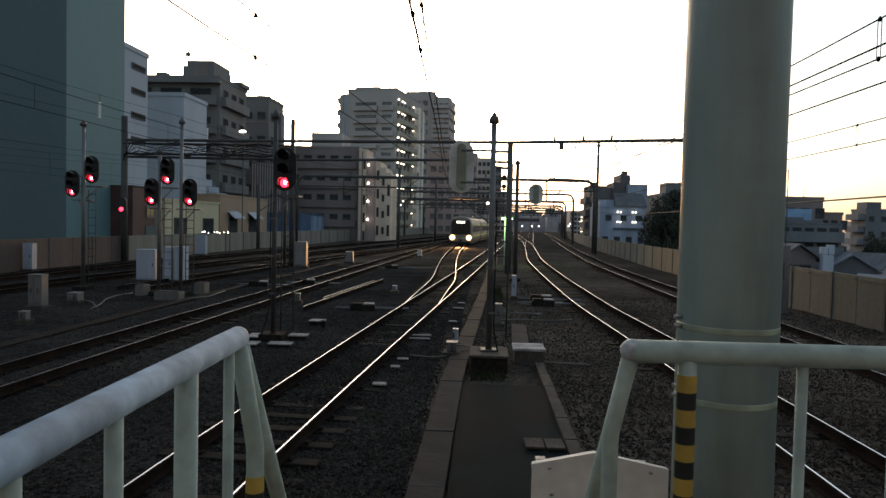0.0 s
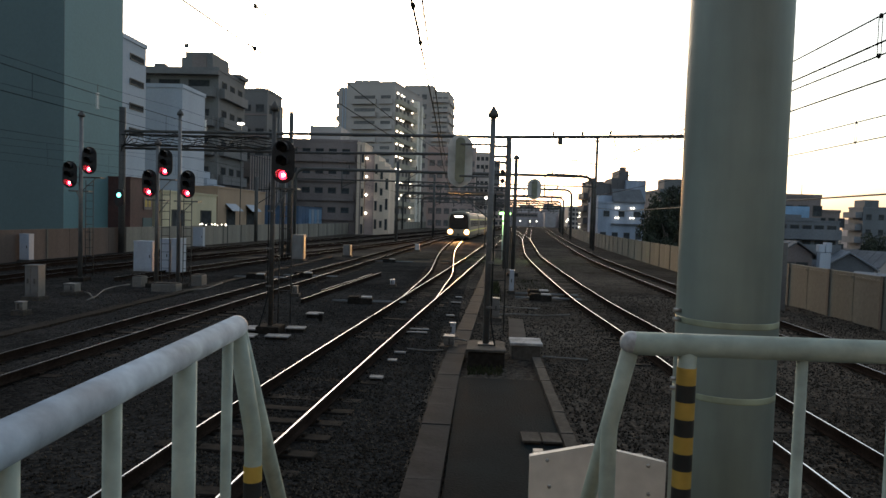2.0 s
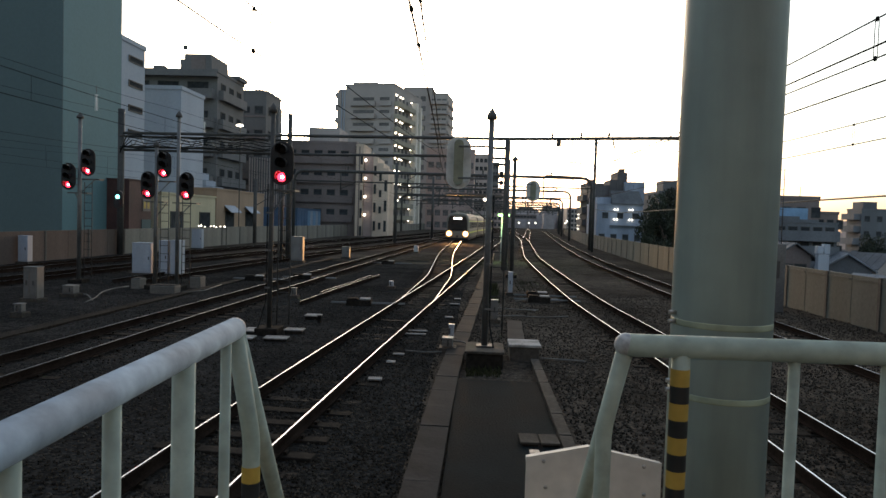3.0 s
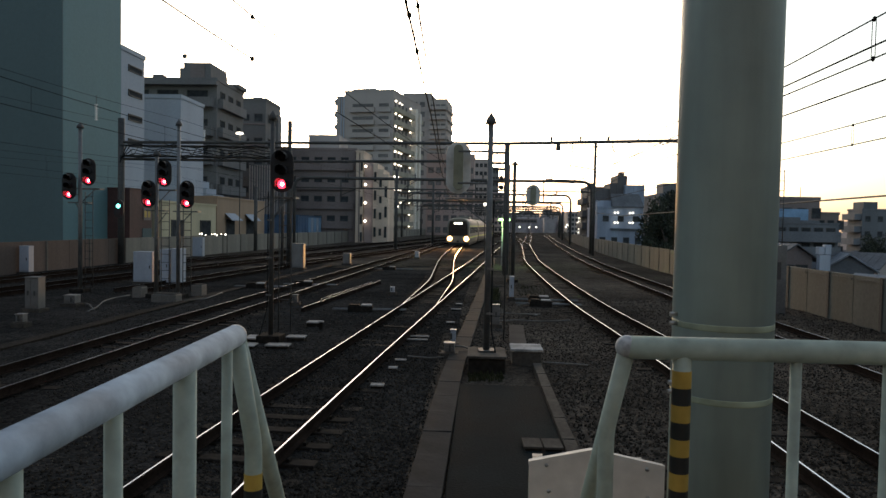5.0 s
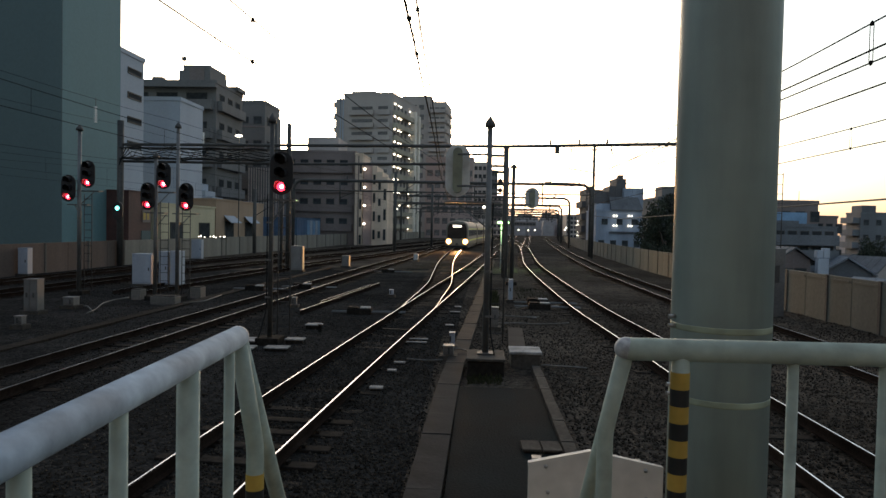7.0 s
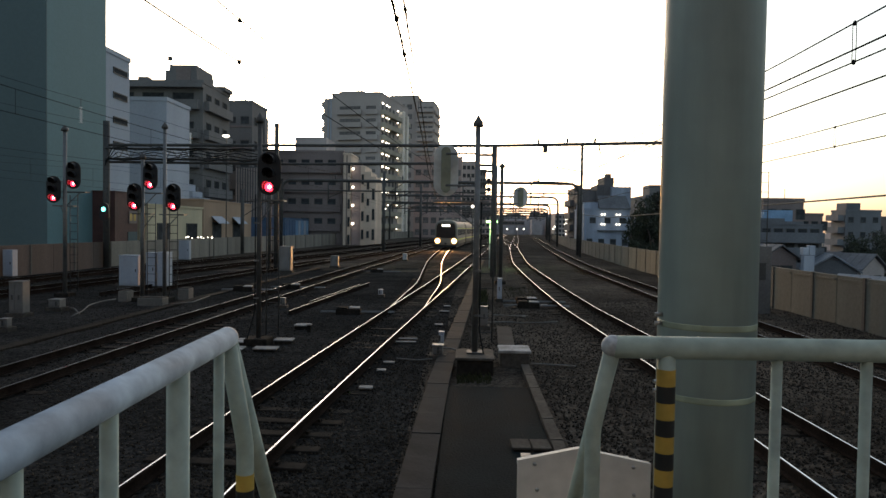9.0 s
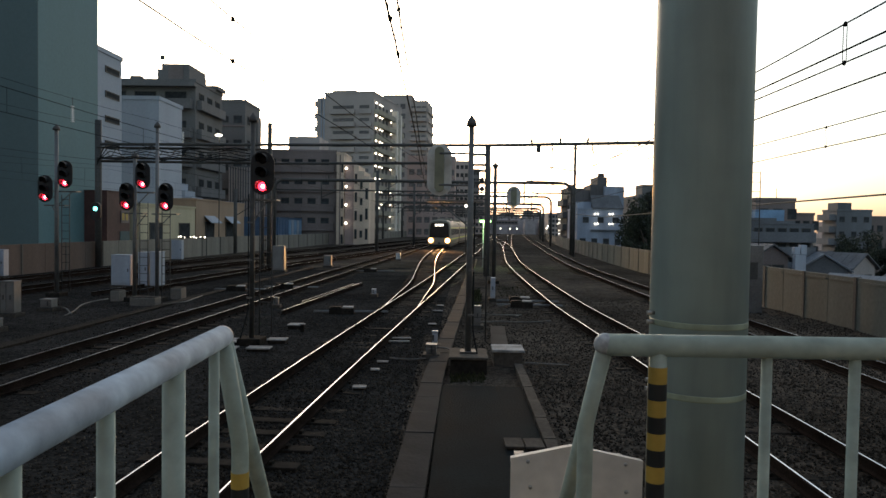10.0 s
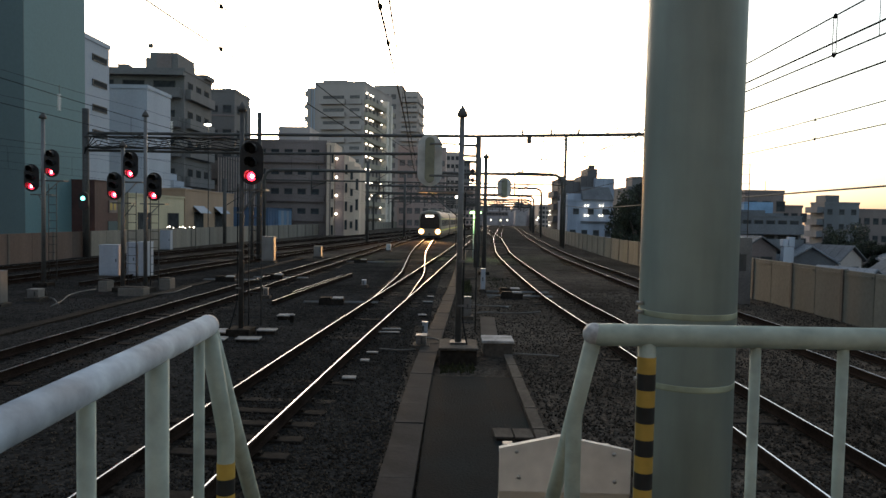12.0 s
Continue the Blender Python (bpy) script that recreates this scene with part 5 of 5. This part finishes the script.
building("balcony_house", "grey long building with continuous balcony rails", 30.0, 76, 8.0, 4, 3.5, "b_slate", rim=0.15, bal=[("front", 0.1, 7.9, -3.2, 1.6, 4, 0.8)], wins=[("front", 0.8, 7.2, 6, -2.2, 2.6, 4, 0.8, 0.9)], extra=[(0.2, 4.2, 0.4, 3.6, 3.5, 4.2, "b_slate", "upper_floor")])
building("brown_flat_building", "dark low flat-roofed building", 43.0, 92, 3.0, 10, 4.9, "b_brown", wins=[("front", 0.8, 3.2, 3, -3, 3.6, 3, 0.7, 1.1)])
building("stepped_apartment_block", "grey stepped apartment block with side balconies", 69.1, 130, 6.4, 5, 6.7, "b_slate", wins=[("front", 1.0, 5.4, 3, -3, 5.2, 4, 0.8, 0.9)], bal=[("left", 0.3, 4.7, -4, 5.0, 5, 1.2)], bal_mat="b_slate", extra=[(0.4, 2.9, 0.5, 4, 6.7, 8.3, "b_slate", "roof_house")])
building("brown_flat_building", "dark flat-roofed building in the distance", 75.5, 132, 7, 12, 5.6, "b_brown", wins=[("front", 1, 6, 4, -3, 3.6, 3, 0.9, 1.1)])
building("grey_block", "grey block in the distance", 108, 150, 12, 12, 6.0, "b_slate", wins=[("front", 1, 11, 6, -3, 5, 4, 1.0, 1.1)])


def gable_house(label, x, y, w, d, ze, zr, wall, roof, rot):
    h = thing("house", label, "house", pose(x, y, 0, 0, 0, rot), group="houses below the viaduct")
    bm = bmesh.new()
    plate(bm, [(0, -6), (0, ze), (w / 2, zr - 0.1), (w, ze), (w, -6)], 0, d)
    part("wall", bm, M[wall], h)
    for s in (0, 1):
        bm = bmesh.new()
        e, t = 0.4, 0.14
        k = (zr - ze) / (w / 2)
        xs = [(-e, ze - k * e), (w / 2, zr)] if s == 0 else [(w + e, ze - k * e), (w / 2 + 0.003, zr)]
        plate(bm, [xs[0], xs[1], (xs[1][0], xs[1][1] + t), (xs[0][0], xs[0][1] + t)], -0.4, d + 0.4)
        part("roof", bm, M[roof], h)
        for i in range(int(d / 0.8)):
            bm = bmesh.new()
            a, b = Vector((xs[0][0], -0.3 + i * 0.85, xs[0][1] + t)), Vector((xs[1][0], -0.3 + i * 0.85, xs[1][1] + t))
            tube(bm, [a, b], 0.035, 5)
            part("roof_batten", bm, M[roof], h)
    me = window_mesh(1.1, 1.1, M["dim_glass"])
    for u in (w * 0.3, w * 0.7):
        for v in (-3.6, ze - 1.4):
            put_window(me, h, pose(u, 0, v))


for lb, x, y, w, d, ze, zr, wl, rf, ro in (
        ("small house with a dark tiled gable roof", 28.5, 68, 3.4, 6, 0.3, 1.4, "b_brown", "roof_tile", 8),
        ("small house with a pale grey metal roof", 33.8, 70, 4.2, 6, -0.9, 0.5, "b_slate", "roof_pale", -20),
        ("small grey house with a grey roof", 40.0, 72, 4.0, 6, -0.8, 0.5, "b_grey_lt", "roof_tile", 30),
        ("small house with a pale roof", 46.0, 74, 4.4, 7, -0.8, 0.5, "b_grey_lt", "roof_pale", -25),
        ("small grey house with a low roof", 23.6, 58, 3.4, 5, -1.9, -0.9, "b_grey_lt", "roof_tile", 15),
        ("small beige house with a low tiled roof", 29.5, 58, 3.6, 5, -2.3, -1.2, "b_beige", "roof_tile", -18),
        ("small house with a low pale roof", 34.5, 59, 3.8, 5, -2.2, -1.1, "b_white", "roof_pale", 25),
        ("small house with a dark roof", 40.5, 60, 4.0, 6, -1.8, -0.6, "b_grey_lt", "roof_tile", 12),
        ("small house with a pale roof", 52, 80, 4.5, 8, -0.6, 0.8, "b_beige", "roof_pale", -20),
        ("small house with a tiled roof", 60, 84, 4.5, 8, -0.4, 1.0, "b_brown", "roof_tile", 20)):
    gable_house(lb, x, y, w, d, ze, zr, wl, rf, ro)


# ---- trees ----
def tree(label, x, y, h, rad, seed, z0=-6.0, squash=1.0):
    rnd = random.Random(seed)
    t = thing("tree", label, "tree", pose(x, y, z0), group="trees by the viaduct")
    bm = bmesh.new()
    tube(bm, [(0, 0, 0), (0.1, 0.05, h * 0.3), (0.0, 0.1, h * 0.75)], 0.28, 8, r1=0.1)
    for i in range(7):
        a = i * 2.4
        z = h * (0.3 + 0.06 * i)
        tube(bm, [(0, 0, z), (math.cos(a) * rad * 0.4, math.sin(a) * rad * 0.4, z + h * 0.14), (math.cos(a) * rad * 0.75, math.sin(a) * rad * 0.75, z + h * 0.2)], 0.1, 6, r1=0.03)
    part("trunk", bm, M["bark"], t)
    bm = bmesh.new()
    clumps = []
    for i in range(26):
        a, u = rnd.uniform(0, 6.28), rnd.random()
        rr = rad * (0.35 + 0.6 * math.sqrt(u)) * (0.75 + 0.25 * rnd.random())
        clumps.append((Vector((rr * math.cos(a), rr * math.sin(a), h * rnd.uniform(0.42, 0.93))), rad * rnd.uniform(0.22, 0.4)))
    for c, s in clumps:
        k = 1 - 0.45 * max(0, c.z / h - 0.6)
        for _ in range(230):
            d = Vector((rnd.gauss(0, 1), rnd.gauss(0, 1), rnd.gauss(0, 0.8))).normalized() * s * rnd.uniform(0.55, 1.05)
            p = Vector((c.x * k, c.y * k, c.z)) + d
            q = Euler((rnd.uniform(0, 6), rnd.uniform(0, 6), rnd.uniform(0, 6))).to_matrix()
            l = rnd.uniform(0.1, 0.2)
            bm.faces.new([bm.verts.new(p + q @ Vector(v)) for v in ((-l, 0, 0), (0, -l * 0.5, 0.03), (l, 0, 0), (0, l * 0.5, 0.03))])
    part("crown", bm, M["leaf"], t)


tree("dark broadleaf tree rising behind the parapet wall", 16.2, 63, 11.6, 2.6, 3)
tree("dark broadleaf tree rising behind the parapet wall", 18.8, 64, 12.6, 2.9, 5)
tree("dark broadleaf tree rising behind the parapet wall", 15.6, 59, 10.6, 2.0, 8)
tree("dark broadleaf tree rising behind the parapet wall", 21.5, 62, 12.0, 2.8, 9)
tree("small dark tree among the houses", 43.6, 79, 7.4, 1.7, 14)
tree("small dark tree among the houses", 48.4, 80, 7.0, 1.9, 15)
ac = thing("rooftop_box", "white rooftop equipment boxes on a low frame", "equipment", pose(31.3, 66, -6))
for x0, x1, z0, z1 in ((0.0, 0.55, 6.6, 7.3), (0.6, 1.15, 6.6, 7.5), (0.1, 1.1, 5.0, 6.55)):
    bm = bmesh.new()
    box(bm, x0, x1, 0, 0.6, z0, z1, bev=0.03)
    part("box", bm, M["cab_white"], ac)
bm = bmesh.new()
box(bm, 0.0, 1.2, -0.1, 2.0, 0.0, 4.99)
part("base", bm, M["b_slate"], ac)
tree("small dark tree among the houses", 80, 120, 9.5, 4.0, 11)
tree("small dark tree among the houses", 62, 110, 8.5, 3.6, 12)

# ---- far town: joined blocks along the horizon ----
rnd = random.Random(4)
bm = bmesh.new()
for i in range(420):
    a = rnd.uniform(-0.75, 0.95)
    d = rnd.uniform(330, 1300)
    x = d * math.tan(a)
    if d < 520 and abs(x - 0.085 * d) < 14:
        continue
    w, h = rnd.uniform(6, 16), rnd.uniform(4, 10) * (1 + d / 1300)
    if rnd.random() < 0.08:
        h *= 1.5
    box(bm, x, x + w, d, d + 12, -6, h - 3)
for i in range(130):
    d = rnd.uniform(362, 560)
    x = 0.085 * d + rnd.uniform(-75, 60)
    box(bm, x, x + rnd.uniform(4, 11), d, d + 9, -6, rnd.uniform(4.5, 10.0) + 4.5 * (rnd.random() < 0.2))
tagged(new("far_town", finish("far_town", bm, M["far"])), "hazy low blocks of the town on the horizon", "town", kind="stuff")
building("distant_block", "distant slab block with a lit stair side", 37.3, 300, 5.9, 12, 9.0, "b_grey_lt", wins=[("front", 0.8, 3.8, 3, -2, 7.8, 6, 0.9, 1.1)], lights=[("front", (4.7, 5.4), 0.5, 8.2, 6, 0.2)])
building("distant_station", "distant dark station building across the line", 15.0, 345, 13, 10, 6.0, "b_brown", z0=4.2, wins=[("front", 1, 12, 8, 5.2, 5.2, 1, 1.2, 0.7)])


def street_light(x, y, z, material="lamp", r=0.16, h=4.0, label="slim street lamp glowing white", base=-0.3, flat=1.0):
    s = thing("street_lamp", label, "lamp", pose(x, y, z), group="lamps along the line")
    bm = bmesh.new()
    tube(bm, [(0, 0.2, base - z), (0, 0.2, 0.0)], 0.05, 6)
    part("pole", bm, M["iron"], s)
    bm = bmesh.new()
    bmesh.ops.create_uvsphere(bm, u_segments=10, v_segments=8, radius=r, matrix=Matrix.Diagonal((1.0, 1.0, flat, 1.0)))
    part("lamp_head", bm, M[material], s, "glowing lamp head")


for x, y, z in ((0.45, 68, 4.75), (29.2, 235, 3.4), (36, 255, 2.6), (41, 262, 2.4), (44, 260, 2.5), (48.5, 270, 2.6), (33, 270, 2.7), (36.5, 250, 4.6), (41.5, 300, 4.4), (19.5, 345, 2.2), (24.5, 348, 2.2), (28, 350, 2.3), (-11.5, 96, 5.1)):
    street_light(x, y, z, r=0.1 + y * 0.0007)
street_light(-23.6, 67.0, 11.2, "lamp", 0.36, label="bright white flood lamp on a pole", base=-6, flat=0.35)
street_light(3.1, 88, 2.1, "cyan", 0.3, label="small green lamp on a pole by the line")
gl = thing("lit_post", "short post lit green by the lamp on its top", "lamp", pose(1.72, 50, 0))
bm = bmesh.new()
tube(bm, [(0, 0, -0.3), (0, 0, 3.0)], 0.16, 10)
part("post", bm, M["sig_back"], gl)
bm = bmesh.new()
box(bm, -0.4, 0.4, -0.5, 0.1, 3.05, 3.2, bev=0.03)
part("lamp_head", bm, M["green_lamp"], gl, "glowing green lamp head")
gd = bpy.data.lights.new("green_lamp_light", "POINT")
gd.energy, gd.color, gd.shadow_soft_size = 60, (0.5, 1.0, 0.35), 0.1
go = new("green_lamp_light", gd)
go.location = (1.65, 49.3, 2.9)

# ---- trackside boxes, point machines, markers ----
def cabinet(label, x, y, w, d, h, material, z=-0.2, doors=1, legs=True):
    c = thing("equipment_cabinet", label, "cabinet", pose(x, y, z), group="trackside cabinets")
    bm = bmesh.new()
    box(bm, 0, w, 0, d, 0.12, h, bev=0.015)
    part("body", bm, M[material], c)
    bm = bmesh.new()
    box(bm, -0.012, w + 0.012, -0.025, d + 0.012, h + 0.001, h + 0.025, bev=0.008)
    part("lid", bm, M[material], c)
    bm = bmesh.new()
    box(bm, -0.08, w + 0.08, -0.08, d + 0.08, -0.3, 0.115, bev=0.015)
    part("plinth", bm, M["concrete_dark"], c)
    for i in range(doors):
        bm = bmesh.new()
        a = w / doors
        box(bm, i * a + 0.03, (i + 1) * a - 0.03, -0.02, -0.002, 0.2, h - 0.06, bev=0.006)
        dr = part("door", bm, M[material], c)
        bm = bmesh.new()
        box(bm, (i + 1) * a - 0.12, (i + 1) * a - 0.08, -0.045, -0.021, h * 0.5, h * 0.5 + 0.14)
        part("handle", bm, M["iron"], dr)


cabinet("tall pale blue-grey equipment cabinet on a concrete plinth", -15.2, 29.8, 0.85, 0.6, 1.42, "cab_white")
cabinet("tall pale blue-grey equipment cabinet on a concrete plinth", -14.05, 29.9, 0.42, 0.6, 1.55, "cab_white")
cabinet("slim pale blue-grey equipment cabinet on a concrete plinth", -13.55, 29.9, 0.42, 0.6, 1.58, "cab_white")
cabinet("slim cream equipment cabinet beside the portal post", -11.35, 41.6, 0.7, 0.5, 1.55, "cab_cream")
cabinet("low pale equipment cabinet beside the side track", -13.65, 20.2, 0.42, 0.35, 1.05, "cab_cream", doors=2)
cabinet("low grey equipment box beside the side track", -13.36, 21.7, 0.36, 0.35, 0.36, "cab_cream")
cabinet("small dark box beside the side track", -12.08, 17.5, 0.2, 0.2, 0.32, "cab_cream")
cabinet("white box on a dark plinth by the parapet wall", -23.0, 33.6, 0.5, 0.4, 1.4, "cab_white")
cabinet("pale green box by the parapet wall", -21.9, 52.0, 0.8, 0.4, 1.55, "cab_white")
cabinet("slim pale cabinet by the signal mast", 0.38, 19.6, 0.22, 0.25, 0.64, "cab_cream")
cabinet("slim pale cabinet by the signal mast", 1.2, 27.2, 0.17, 0.25, 0.9, "cab_white")
cabinet("low beige junction box on the ballast", -0.72, 15.0, 0.22, 0.26, 0.3, "cab_cream")
cabinet("small white-topped marker box", -0.64, 16.3, 0.12, 0.12, 0.4, "cab_white")
cabinet("small marker box between the tracks", -6.4, 23.6, 0.16, 0.16, 0.35, "cab_cream")
cabinet("small marker box between the tracks", -3.58, 28, 0.16, 0.16, 0.3, "cab_white")
cabinet("small marker box between the tracks", -5.4, 58, 0.35, 0.3, 0.6, "cab_white")
cabinet("grey relay box beside the dull track", -9.3, 47, 0.5, 0.4, 0.8, "cab_cream")
for x, y, w, h in ((-12.74, 24.9, 0.34, 0.36), (-11.45, 23.7, 0.9, 0.26), (-10.95, 25.9, 0.42, 0.4)):
    blk = thing("foundation_block", "weathered concrete foundation block beside the signal masts", "foundation", pose(x, y, -0.2), group="foundation blocks")
    bm = bmesh.new()
    box(bm, 0, w, 0, 0.5, -0.25, h, bev=0.025)
    part("block", bm, M["concrete"], blk)
    bm = bmesh.new()
    box(bm, 0.03, w - 0.03, 0.03, 0.47, h + 0.001, h + 0.03, bev=0.01)
    part("cap", bm, M["concrete_dark"], blk)
fb = thing("foundation_block", "dark concrete foundation block of the signal mast", "foundation", pose(0.185, 14.0, 0))
bm = bmesh.new()
box(bm, -0.36, 0.36, -0.54, 0.45, -0.4, 0.1, bev=0.03)
part("block", bm, M["sleeper"], fb)
bm = bmesh.new()
box(bm, -0.39, 0.38, -0.58, 0.48, 0.101, 0.155, bev=0.015)
part("slab", bm, M["concrete_dark"], fb)
fb = thing("cable_pit", "pale-lidded concrete cable pit", "cable pit", pose(1.02, 14.72, 0))
bm = bmesh.new()
box(bm, -0.3, 0.3, -0.33, 0.33, -0.4, 0.09, bev=0.02)
part("block", bm, M["concrete_dark"], fb)
bm = bmesh.new()
box(bm, -0.335, 0.335, -0.36, 0.36, 0.092, 0.15, bev=0.012)
part("lid", bm, M["slab"], fb)


def cover(label, x, y, w, d, h, rot, material="slab"):
    c = thing("cover_slab", label, "cover slab", pose(x, y, -0.2, 0, 0, rot), group="trackside slabs")
    bm = bmesh.new()
    box(bm, -w / 2, w / 2, -d / 2, d / 2, -0.2, h, bev=0.012)
    # near-black tone on the concrete sides holds their shade below the lid
    part("block", bm, M["sleeper"], c)
    bm = bmesh.new()
    box(bm, -w / 2 - 0.02, w / 2 + 0.02, -d / 2 - 0.02, d / 2 + 0.02, h + 0.001, h + 0.03, bev=0.006)
    part("lid", bm, M[material], c)


for x, y, w, d, h in ((-4.55, 19.1, 0.36, 0.34, 0.1), (-4.25, 18.6, 0.1, 0.1, 0.18), (-4.42, 16.7, 0.42, 0.3, 0.08), (-4.55, 15.6, 0.5, 0.3, 0.06), (-5.2, 15.5, 0.3, 0.34, 0.06), (-5.35, 16.6, 0.5, 0.5, 0.05)):
    cover("flat grey concrete cover slab on the ballast", x, y, w, d, h, 2)
for x, y, w, d in ((-1.75, 12.1, 0.2, 0.14), (-1.66, 13.6, 0.14, 0.1), (-1.6, 14.4, 0.2, 0.08), (-1.5, 17.0, 0.5, 0.06), (-1.5, 17.5, 0.5, 0.06), (-0.8, 20.2, 0.2, 0.15), (-0.75, 23.4, 0.3, 0.1), (-0.7, 25, 0.2, 0.15), (1.75, 22.5, 0.25, 0.2), (2.9, 26, 0.2, 0.1)):
    cover("small pale concrete block between the rails", x, y, w, d, 0.035, 3)


def point_machine(x, y, rot):
    p = thing("point_machine", "dark point machine with one glint-pale lid and long rods", "point machine", pose(x, y, -0.2, 0, 0, rot), group="point machines")
    bm = bmesh.new()
    box(bm, -0.4, 0.4, -0.22, 0.22, -0.1, 0.2, bev=0.03)
    part("case", bm, M["sleeper"], p)
    # one lid is pale: the whitish glints are put into its colour
    for s in (-0.2, 0.2):
        bm = bmesh.new()
        box(bm, s - 0.17, s + 0.17, -0.2, 0.2, 0.201, 0.24, bev=0.012)
        part("lid", bm, M["sleeper" if s < 0 else "slab"], p)
    for s in (-0.12, 0.12):
        bm = bmesh.new()
        tube(bm, [(-0.9, s, 0.08), (1.5, s, 0.08)], 0.025, 6)
        part("rod", bm, M["galv"], p)
    bm = bmesh.new()
    box(bm, -0.8, 0.9, -0.3, 0.3, -0.15, 0.0, bev=0.01)
    part("sleeper_plate", bm, M["sleeper"], p)


for x, y, rt in ((-3.85, 22.5, 6), (2.3, 26.8, 0), (2.25, 25.4, 0), (-7.9, 31, 5), (-5.6, 43, 5), (-9.6, 29.5, 8)):
    point_machine(x, y, rt)
for pts in (((-11.9, 20.5, -0.17), (-12.1, 21.4, -0.14), (-12.6, 22.7, -0.1), (-12.7, 23.6, -0.08), (-12.46, 24.2, -0.05)), ((-13.3, 22.4, -0.15), (-12.7, 22.0, -0.12), (-11.9, 20.9, -0.16)), ((-10.3, 23.8, -0.15), (-9.75, 24.3, -0.12), (-10.06, 26.8, -0.15)), ((-0.55, 15.4, 0.0), (-0.3, 15.5, -0.03), (-0.1, 15.2, -0.05)), ((1.35, 14.3, -0.1), (1.8, 14.6, -0.17), (2.3, 14.5, -0.17)), ((-1.5, 14.9, -0.17), (-1.0, 14.7, -0.16), (-0.65, 15.0, -0.17)), ((0.5, 20.3, -0.1), (1.1, 20.8, -0.12), (1.9, 20.9, -0.16), (2.8, 21.4, -0.16)), ((0.5, 21.6, 0.0), (1.2, 21.8, -0.06), (2.0, 22.6, -0.15)), ((1.35, 24.5, -0.1), (2.0, 25.6, -0.1), (3.2, 25.3, -0.15))):
    c = thing("hose", "pale grey cable hose lying on the ballast", "hose", group="cable hoses")
    bm = bmesh.new()
    tube(bm, bend(pts, 0.3), 0.022, 6)
    part("hose_pipe", bm, M["concrete"], c)

cover("long flat concrete slab behind the cable pit", 1.02, 18.2, 0.37, 3.1, 0.06, -2, "trough")
for x in (0.72, 0.98):
    cover("dark concrete block lying on the walkway", x, 8.9, 0.2, 0.34, 0.09, 2, "concrete_dark")

# ---- weeds round the signal mast ----
def weeds(label, x0, x1, y0, y1, height, count, seed):
    rnd = random.Random(seed)
    bm = bmesh.new()
    for _ in range(count):
        x, y, h, a = rnd.uniform(x0, x1), rnd.uniform(y0, y1), height * rnd.uniform(0.35, 1.0), rnd.uniform(0, 6.28)
        w, lean = 0.012 + 0.01 * rnd.random(), h * rnd.uniform(0.1, 0.6)
        c, d = math.cos(a), math.sin(a)
        p = [bm.verts.new(v) for v in ((x - w * d, y + w * c, -0.24), (x + w * d, y - w * c, -0.24), (x + w * d * 0.8 + lean * 0.4 * c, y - w * c * 0.8 + lean * 0.4 * d, -0.2 + h * 0.65), (x + lean * c, y + lean * d, -0.2 + h), (x - w * d * 0.8 + lean * 0.4 * c, y + w * c * 0.8 + lean * 0.4 * d, -0.2 + h * 0.65))]
        bm.faces.new(p)
    tagged(new("weeds", finish("weeds", bm, M["weed"])), label, "weeds", kind="stuff")


weeds("dark weeds growing in front of the mast foundation", -0.15, 0.5, 12.75, 13.35, 0.12, 160, 31)
weeds("yellow-green weeds beside the cable trough", 0.35, 0.8, 24.5, 29.5, 0.42, 260, 32)
weeds("low weeds beside the curving track", 1.7, 3.1, 29.0, 34.0, 0.08, 300, 33)

# ---- loose ballast stones near the platform end ----
rnd = random.Random(9)
bm = bmesh.new()
verts, faces = [], []
oct_ = ((1, 0, 0), (-1, 0, 0), (0, 1, 0), (0, -1, 0), (0, 0, 1), (0, 0, -1))
for i in range(80000):
    y = 5.2 + 24 * rnd.random() ** 1.7
    x = rnd.uniform(-0.55 * y - 1.0, 0.62 * y + 0.5)
    if -0.75 < x < 1.4 and y < 15:
        continue
    if x < -4.15 + 0.055 * y and rnd.random() < 0.7:
        continue
    s = rnd.uniform(0.012, 0.027)
    if abs(abs(x - t1(y)) - 0.5665) < 0.11 or abs(abs(x - t2(y)) - 0.5665) < 0.11 or abs(abs(x - t3(y)) - 0.5665) < 0.11 or abs(abs(x - t4(y)) - 0.5665) < 0.11:
        continue
    z = -0.19 + 0.035 * noise.noise(Vector((x * 0.9, y * 0.9, 0))) + 0.03 * noise.noise(Vector((x * 0.2, y * 0.2, 7)))
    q = Euler((rnd.uniform(0, 6), rnd.uniform(0, 6), rnd.uniform(0, 6))).to_matrix()
    b0 = len(verts)
    for v in oct_:
        p = q @ Vector((v[0] * s * rnd.uniform(0.7, 1.2), v[1] * s * rnd.uniform(0.7, 1.2), v[2] * s * rnd.uniform(0.6, 1)))
        verts.append((x + p.x, y + p.y, z + p.z))
    for a, b, c in ((0, 2, 4), (2, 1, 4), (1, 3, 4), (3, 0, 4), (2, 0, 5), (1, 2, 5), (3, 1, 5), (0, 3, 5)):
        faces.append((b0 + a, b0 + b, b0 + c))
me = bpy.data.meshes.new("ballast_stones")
me.from_pydata(verts, [], faces)
me.materials.append(M["stone"])
tagged(new("ballast_stones", me), "loose dark ballast stones between the tracks", "ballast", kind="stuff")


def motions():
    # the added shutter slides down from the green lamp to the red one
    walk(shutter, [(0.0, pose(0, 0, 0.17)), (0.31, pose(0, 0, 0.17)), (0.39, pose(0, 0, -0.17)), (6.0, pose(0, 0, -0.17)), (12.0, pose(0, 0, -0.17))])


motions()
